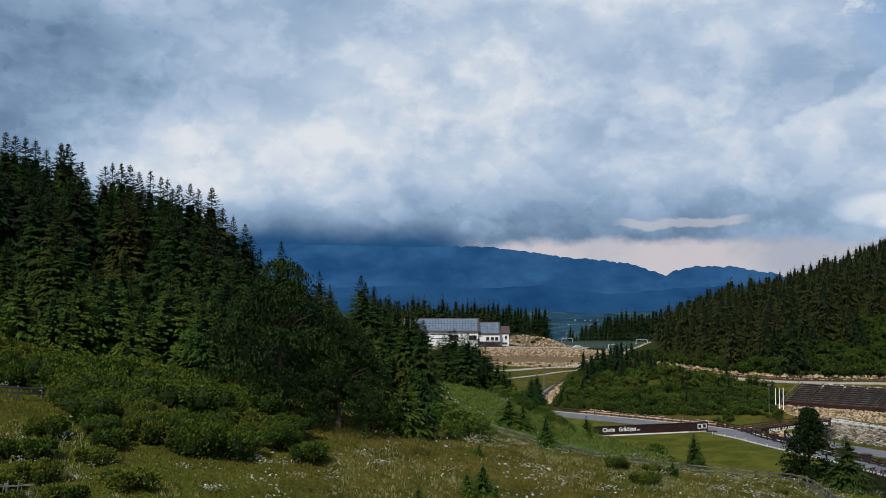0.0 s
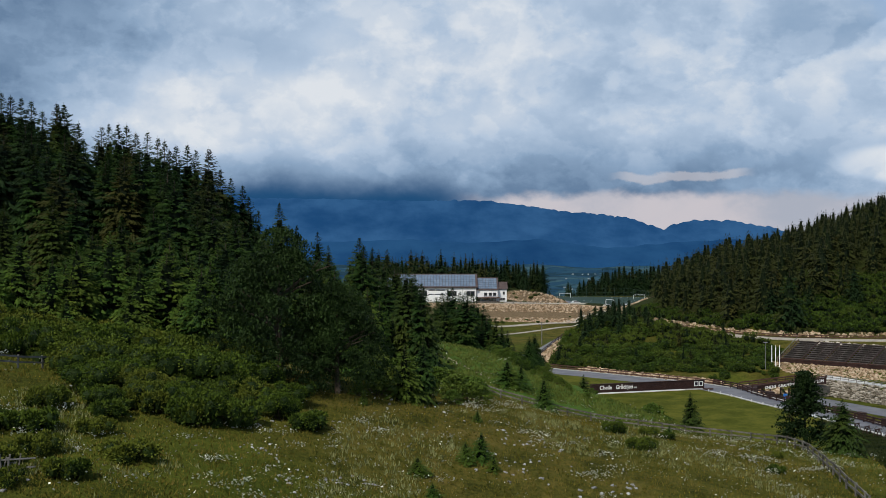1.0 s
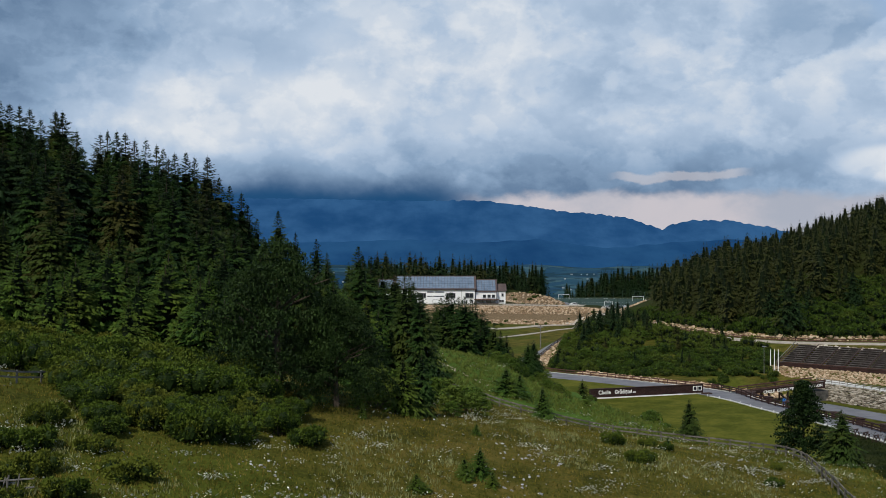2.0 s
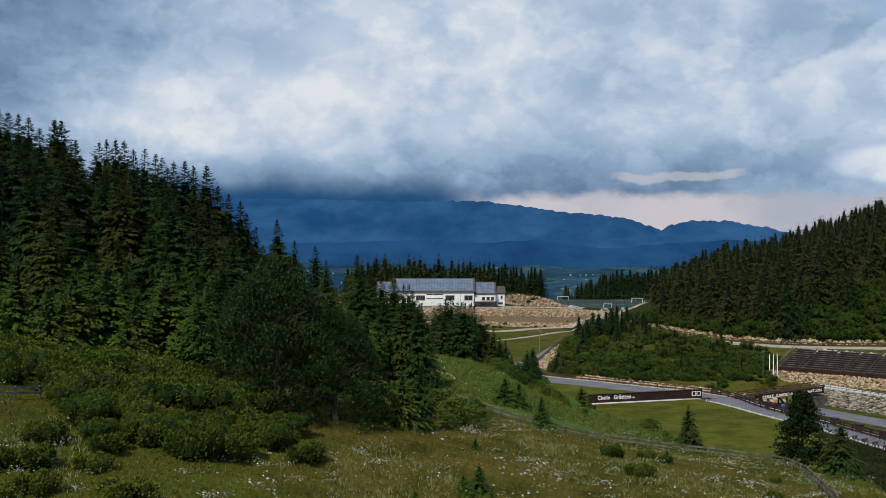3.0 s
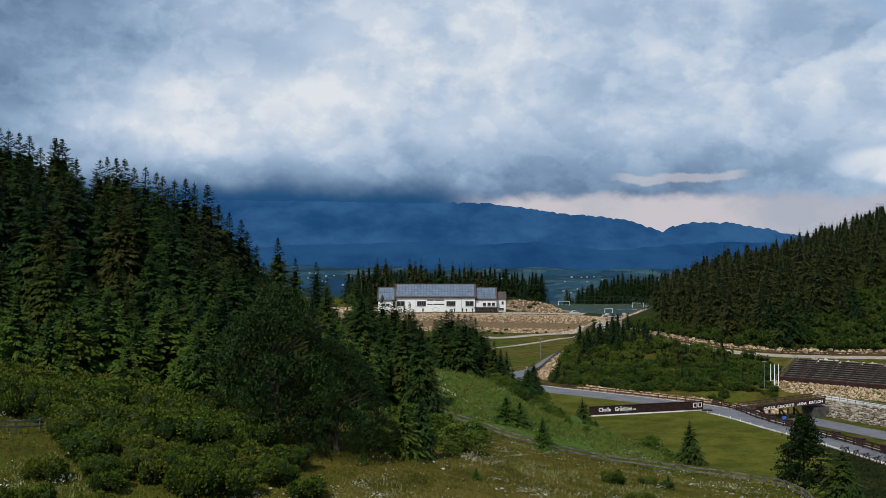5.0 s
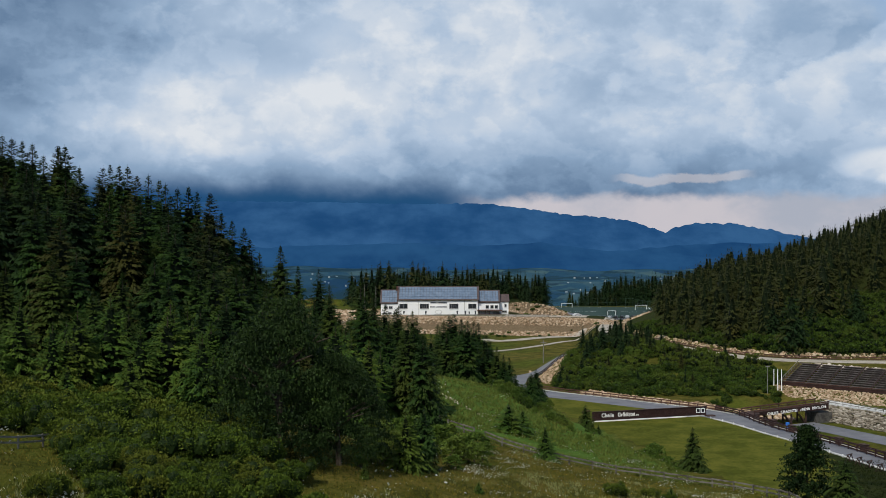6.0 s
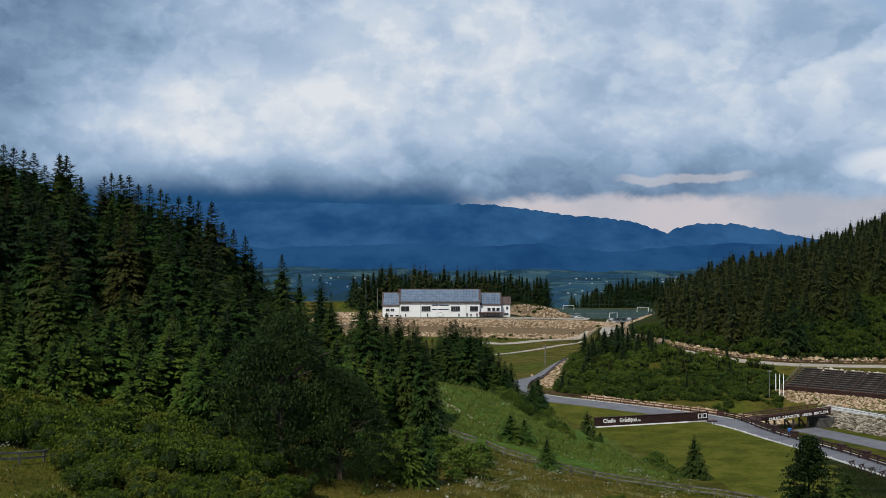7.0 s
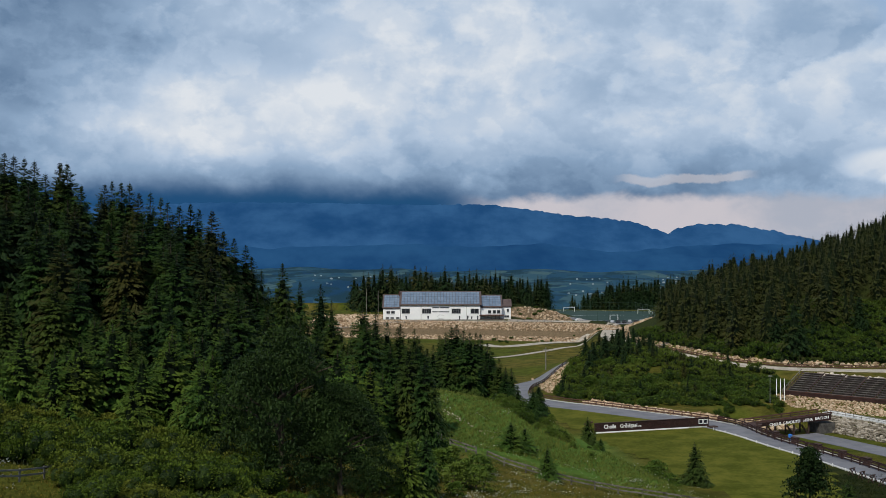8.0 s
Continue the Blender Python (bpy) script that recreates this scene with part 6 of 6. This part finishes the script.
def car(x, y, turn, paint, label):
    c = base_empty("car", Matrix.Translation((x, y, land(x, y) + 0.14)) @ Matrix.Rotation(turn, 4, "Z"))
    bm = bmesh.new()
    prof = [(-2.1, 0.35), (-2.15, 0.85), (-1.6, 1.0), (-1.0, 1.5), (0.6, 1.52), (1.25, 1.0), (2.05, 0.82), (2.15, 0.35)]
    a = [bm.verts.new((px, -0.88, pz)) for px, pz in prof]
    b = [bm.verts.new((px, 0.88, pz)) for px, pz in prof]
    bm.faces.new(a)
    bm.faces.new(b[::-1])
    for i in range(len(prof)):
        bm.faces.new((a[i], b[i], b[(i + 1) % len(prof)], a[(i + 1) % len(prof)]))
    part("body", bm, paint, c)
    part("windows", solid(-0.95, 0.85, -0.89, 0.89, 1.04, 1.4, 0.04), M_GLASS, c)
    for sx, sy in itertools.product((-1.3, 1.35), (-0.86, 0.86)):
        part("wheel", tube(bmesh.new(), (sx, sy - 0.1, 0.33), (sx, sy + 0.1, 0.33), 0.33, 0.33, 10), M_DARK, c)
    tagged(c, label, "car", "parked cars")


M_CAR = [painted("car_paint_" + n, a, b, 1.0, 0.35, 9.0, 0.0005, 0.2) for n, a, b in
         (("silver", (0.30, 0.31, 0.33), (0.4, 0.41, 0.43)), ("black", (0.012, 0.012, 0.014), (0.03, 0.03, 0.032)), ("white", (0.6, 0.6, 0.6), (0.7, 0.7, 0.7)))]
cr = random.Random(4)
for i in range(13):
    k = cr.choice((0, 1, 1, 1, 2, 0))
    x = 74 + 3.1 * i
    car(x, 534.5 + 0.26 * (x - 74) + cr.uniform(-0.6, 0.6), 1.2 + cr.uniform(-0.15, 0.15), M_CAR[k],
        ("silver-grey car parked beside the field", "black car parked beside the field", "white car parked beside the field")[k])
car(61, 492, 0.2, M_CAR[2], "white car parked on the hall's forecourt")


def cottage():
    c = base_empty("cottage", Matrix.Translation((113, 688, land(113, 688) - 0.4)))
    part("wall", solid(-5, 5, -4, 4, -2, 4.2), M_REDWOOD, c)
    part("wall", solid(-5.02, 5.02, -4.02, 4.02, -2, 1.8), M_KERB, c)
    gable_roof(c, -5, 5, -4, 4, 4.3, 8.0, 1.0)
    window(c, -1.5, 3.0, 1.6, 1.2, -4.02, 2)
    window(c, 2.5, 3.0, 1.6, 1.2, -4.02, 2)
    part("balcony", solid(-4.5, 4.5, -5.2, -4.03, 1.9, 2.6), M_WOOD, c)
    tagged(c, "brown timber cottage under the trees", "cottage")


cottage()

tagged(ribbon("forecourt", [(27, 484), (36, 483), (48, 482), (64, 478)], 7.5, 0.14, M_GRAVEL), "pale gravel forecourt beside the hall", "forecourt", kind="structure")
# power pole and path in the valley meadow
pole = base_empty("utility_pole", Matrix.Translation((29.6, 322, land(29.6, 322))))
part("pole", tube(bmesh.new(), (0, 0, -0.8), (0, 0, 6.8), 0.2, 0.14, 8), M_GREYWOOD, pole)
part("crossarm", solid(-0.9, 0.9, -0.08, 0.08, 6.0, 6.2), M_GREYWOOD, pole)
tagged(pole, "grey concrete utility pole in the valley meadow", "pole")
tagged(ribbon("path", curve_points([(10, 372), (22, 381), (36, 400), (46, 416), (60, 428)], 5), 1.2, 0.12, M_GRAVEL), "narrow pale gravel path through the valley meadow", "path", kind="structure")
tagged(ribbon("path_wide", curve_points([(14, 428), (20, 420), (28, 424), (40, 436), (60, 446)], 5), 3.0, 0.14, M_GRAVEL), "pale gravel track below the riprap", "path", kind="structure")
rail_fence("guard_rail", [(x, 475.5 - 0.02 * x) for x in range(-50, 52, 6)], 1.0, (0.5, 0.95), 3.0, M_GREYWOOD, "grey rail along the terrace road", "guard rails", 0.16, (0.08, 0.14))
rail_fence("guard_rail", offset_line([p for p in ROAD if p[1] > 262 and p[0] < 60], -0.5, road_half), 1.0, (0.45, 0.95), 2.4, M_WOOD, "dark timber guard rail along the road", "guard rails", 0.18, (0.09, 0.2))


def bend_stones(r):
    x, y = r.uniform(24, 44), r.uniform(262, 308)
    d = min(math.hypot(x - a, y - b) for a, b in ROAD)
    return (x, y) if 3.8 < d < 12 and foot(x, y) < -4 else None


rubble("bend_rubble", strew(520, bend_stones, 0.35, 1.0, 0.05), M_RUBBLE, "pale stones heaped on the bank at the road's bend")

# villages and hamlets far down the valley
M_FARWALL = painted("far_house_wall", (0.16, 0.20, 0.22), (0.36, 0.38, 0.38), 0.02, 0.9, 1.0, 0.01)
vr = random.Random(12)
V, F = [], []
for i in range(260):
    y = vr.uniform(1900, 3100)
    a = vr.uniform(-0.13, 0.22)
    cl = noise.noise((a * 26, y * 0.003, 1.0))
    if cl < 0.12:
        continue
    x = a * y
    z = land(x, y)
    w, d, h = vr.uniform(1.3, 2.6), vr.uniform(1.5, 2.5), vr.uniform(1.2, 2)
    k = len(V)
    V += [(x - w, y - d, z - 3), (x + w, y - d, z - 3), (x + w, y + d, z - 3), (x - w, y + d, z - 3),
          (x - w, y - d, z + h), (x + w, y - d, z + h), (x + w, y + d, z + h), (x - w, y + d, z + h), (x - w, y, z + h * 1.8), (x + w, y, z + h * 1.8)]
    F += [(k, k + 1, k + 5, k + 4), (k + 1, k + 2, k + 6, k + 9, k + 5), (k + 2, k + 3, k + 7, k + 6), (k + 3, k, k + 4, k + 8, k + 7), (k + 4, k + 5, k + 9, k + 8), (k + 6, k + 7, k + 8, k + 9)]
tagged(link_mesh("far_village", V, F, M_FARWALL), "scattered pale houses of a distant village", "village", kind="stuff")

# ---- grass, flowers, stones of the meadow ----
def in_meadow(x, y):
    return abs(x) < 0.47 * y + 3 and foot(x, y) > 15


def on_bank(x, y, r):
    return foot(x, y) < (30 if y < 120 else 48) and 108 < y < 200 and x > -6 and not (x > 17 and y > 135)


def in_hollow(x, y, r):
    return x > 32.5 + max(3.0, 0.27 * (y - 74)) and x < 0.45 * y and 84 < y < 165


def grass_patch(name, seed, n, y0, y1, height, width, material, label, blades=3, mask=None, lean=0.5):
    r = np.random.RandomState(seed)
    V, F = [], []
    made = 0
    while made < n:
        y = y0 + (y1 - y0) * r.rand() ** 1.15
        x = (r.rand() * 2 - 1) * (0.46 * y + 2)
        if (mask and not mask(x, y, r)) or not (in_meadow(x, y) or mask is on_bank and 1 < foot(x, y) or mask is in_hollow):
            continue
        z = land(x, y)
        made += 1
        for b in range(blades):
            a = r.rand() * 6.28
            h = height * (0.5 + 0.9 * r.rand())
            d = np.array([math.cos(a), math.sin(a)]) * width
            px, py = x + r.normal() * 0.10, y + r.normal() * 0.10
            lx, ly = r.normal() * h * lean, r.normal() * h * lean
            k = len(V)
            V.extend(((px - d[0], py - d[1], z - 0.03), (px + d[0], py + d[1], z - 0.03), (px + lx, py + ly, z + h)))
            F.append((k, k + 1, k + 2))
    return tagged(link_mesh(name, V, F, material), label, "grass", kind="stuff")


def grass_material():
    s = Surface("meadow_grass_blades")
    k = s.island()
    patch = s.noise(s.place, 0.22, 5.0, 0.6)
    t = s.math("ADD", s.math("MULTIPLY", k, 0.42), s.math("MULTIPLY", patch, 0.75))
    s.color(s.ramp(t, (0.28, (0.030, 0.044, 0.006)), (0.48, (0.080, 0.082, 0.012)), (0.68, (0.140, 0.112, 0.022)), (0.90, (0.190, 0.150, 0.045))))
    s.rough(0.9)
    s.p.inputs["Specular IOR Level"].default_value = 0.03
    return s.material


M_BLADE = grass_material()
M_BANK = foliage("bank_herbs", (0.034, 0.060, 0.010), (0.130, 0.165, 0.032), (0.13, 0.14, 0.03), 0.3)
# herbs of the roadside hollow, the shade there put into their colour
M_HERB_SHADE = foliage("shade_darkened_herbs", (0.007, 0.013, 0.003), (0.026, 0.036, 0.008), (0.034, 0.036, 0.009), 0.3)
M_FLOWER = painted("white_umbels", (0.62, 0.62, 0.54), (0.80, 0.80, 0.74), 3.0, 0.9, 20.0, 0.001)
M_FLOWER_YELLOW = painted("yellow_petals", (0.45, 0.33, 0.03), (0.60, 0.46, 0.06), 3.0, 0.9, 20.0, 0.001)
M_SILVER = painted("silvery_herb", (0.12, 0.135, 0.045), (0.26, 0.265, 0.12), 3.0, 0.9, 20.0, 0.001)
grass_patch("meadow_grass", 1, 52000, 46, 118, 0.15, 0.030, M_BLADE, "tall summer meadow grass in olive and straw", 3)

grass_patch("bank_herbs", 2, 15000, 84, 205, 0.32, 0.06, M_BANK, "rank green herbs on the bank above the lawn", 3, on_bank)


grass_patch("hollow_herbs", 12, 5000, 84, 165, 0.22, 0.06, M_HERB_SHADE, "green herbs in the hollow beside the road, darkened for shade", 3, in_hollow)


def flower_mask(cut, seed):
    def pick(x, y, r):
        v = noise.noise((x * 0.16, y * 0.10, seed)) + 0.5 * noise.noise((x * 0.6, y * 0.4, seed))
        return v > cut + 0.25 * (r.rand() - 0.5)
    return pick


def flowers(name, seed, n, size, height, material, label, cut, heads=3, spread=0.25, reach=75):
    """Flower heads: small tilted discs on the grass."""
    r = np.random.RandomState(seed)
    V, F = [], []
    mask = flower_mask(cut, seed * 1.7)
    made = 0
    while made < n:
        y = 47 + reach * r.rand()
        x = (r.rand() * 2 - 1) * (0.46 * y)
        if not (in_meadow(x, y) or 2 < foot(x, y) < 20 and y > 112) or not mask(x, y, r):
            continue
        made += 1
        z = land(x, y)
        for k in range(heads):
            px, py, pz = x + r.normal() * spread, y + r.normal() * spread, z + height * (0.5 + 0.7 * r.rand())
            s = size * (0.5 + 0.9 * r.rand())
            n0 = len(V)
            tx, ty = r.normal() * 0.4, r.normal() * 0.4 - 0.5
            for j in range(5):
                a = 1.2566 * j + r.rand()
                V.append((px + s * math.cos(a), py + s * math.sin(a), pz + s * (tx * math.cos(a) + ty * math.sin(a))))
            V.append((px, py, pz - s * 0.7))
            F.append(tuple(range(n0, n0 + 5)))
            F.extend((n0 + (j + 1) % 5, n0 + j, n0 + 5) for j in range(5))
    tagged(link_mesh(name, V, F, material), label, "flowers", kind="stuff")


flowers("white_flowers", 3, 800, 0.036, 0.30, M_FLOWER, "white umbel flowers scattered through the grass", 0.02, 3, 0.35)
flowers("white_flowers", 4, 330, 0.050, 0.32, M_FLOWER, "white umbel flowers growing in close cushions", 0.16, 26, 0.38)
flowers("white_flowers", 6, 620, 0.060, 0.45, M_FLOWER, "white umbel flowers on the bank", 0.1, 5, 0.6, 140)
flowers("yellow_flowers", 5, 420, 0.034, 0.35, M_FLOWER_YELLOW, "small yellow meadow flowers", 0.12, 2, 0.3)
grass_patch("silvery_herbs", 9, 4500, 47, 112, 0.24, 0.03, M_SILVER, "pale silvery herbs in clumps on the meadow", 5, flower_mask(0.22, 6.1), 0.35)


def rock_material():
    s = Surface("meadow_limestone")
    fine = s.noise(s.place, 9.0, 6.0, 0.65)
    s.color(s.ramp(s.math("ADD", s.math("MULTIPLY", s.random(), 0.35), s.math("MULTIPLY", fine, 0.65)), (0.25, (0.13, 0.13, 0.13)), (0.5, (0.30, 0.30, 0.31)), (0.8, (0.52, 0.52, 0.53))))
    s.rough(0.95)
    s.bump(fine, 0.6, 0.05)
    return s.material


M_MROCK = rock_material()
ROCKS = []
for i in range(5):
    r = random.Random(60 + i)
    bm = bmesh.new()
    bmesh.ops.create_icosphere(bm, subdivisions=1, radius=0.5)
    for v in bm.verts:
        v.co *= 1 + r.uniform(-0.4, 0.4) + 0.5 * noise.noise(v.co * 2.4 + Vector((i * 5, 0, 0)))
        v.co.z *= 0.7
    me = bpy.data.meshes.new("meadow_rock")
    bm.to_mesh(me)
    bm.free()
    me.materials.append(M_MROCK)
    ROCKS.append(me)
rk = random.Random(14)


def rock(x, y, s):
    ob = new("meadow_rock", rk.choice(ROCKS))
    ob.matrix_basis = Matrix.LocRotScale((x, y, land(x, y) + 0.04 * s), Euler((rk.uniform(-0.3, 0.3), rk.uniform(-0.3, 0.3), rk.uniform(0, 6))), (s * 1.2, s, s))
    tagged(ob, "small white limestone rock in the grass", "rock", "meadow rocks")


for x, y, n, spread, size in ((-10.6, 59.4, 4, 0.5, 0.55), (-9.4, 58.5, 6, 0.9, 0.4), (-8.5, 56.0, 6, 0.8, 0.5), (-6.1, 57.0, 5, 0.6, 0.55), (-4.4, 57.2, 4, 0.6, 0.5), (-10.8, 63.4, 5, 0.7, 0.45),
                              (-12.2, 63.4, 5, 0.7, 0.45), (9.8, 63.7, 7, 1.0, 0.6), (6.1, 70.1, 7, 1.0, 0.55), (3.9, 71.4, 7, 1.3, 0.5), (4.9, 64.7, 7, 1.1, 0.5), (3.2, 63.6, 6, 0.9, 0.5),
                              (23.8, 89.7, 9, 1.6, 0.6), (22.6, 82.4, 9, 1.4, 0.6), (-6.0, 66.4, 4, 1.0, 0.4), (-18.2, 54.8, 5, 0.9, 0.35), (-20.4, 47.3, 12, 0.9, 0.6), (-2.4, 77.7, 7, 1.8, 0.5),
                              (-22.5, 63.3, 5, 1.4, 0.4), (-13.6, 58.3, 4, 0.8, 0.3), (15.7, 74.8, 7, 1.6, 0.4), (10.9, 67.5, 6, 1.6, 0.4)):
    for i in range(int(n * 2.2)):
        rock(x + rk.gauss(0, spread), y + rk.gauss(0, spread * 1.3), size * rk.uniform(0.12, 0.55))
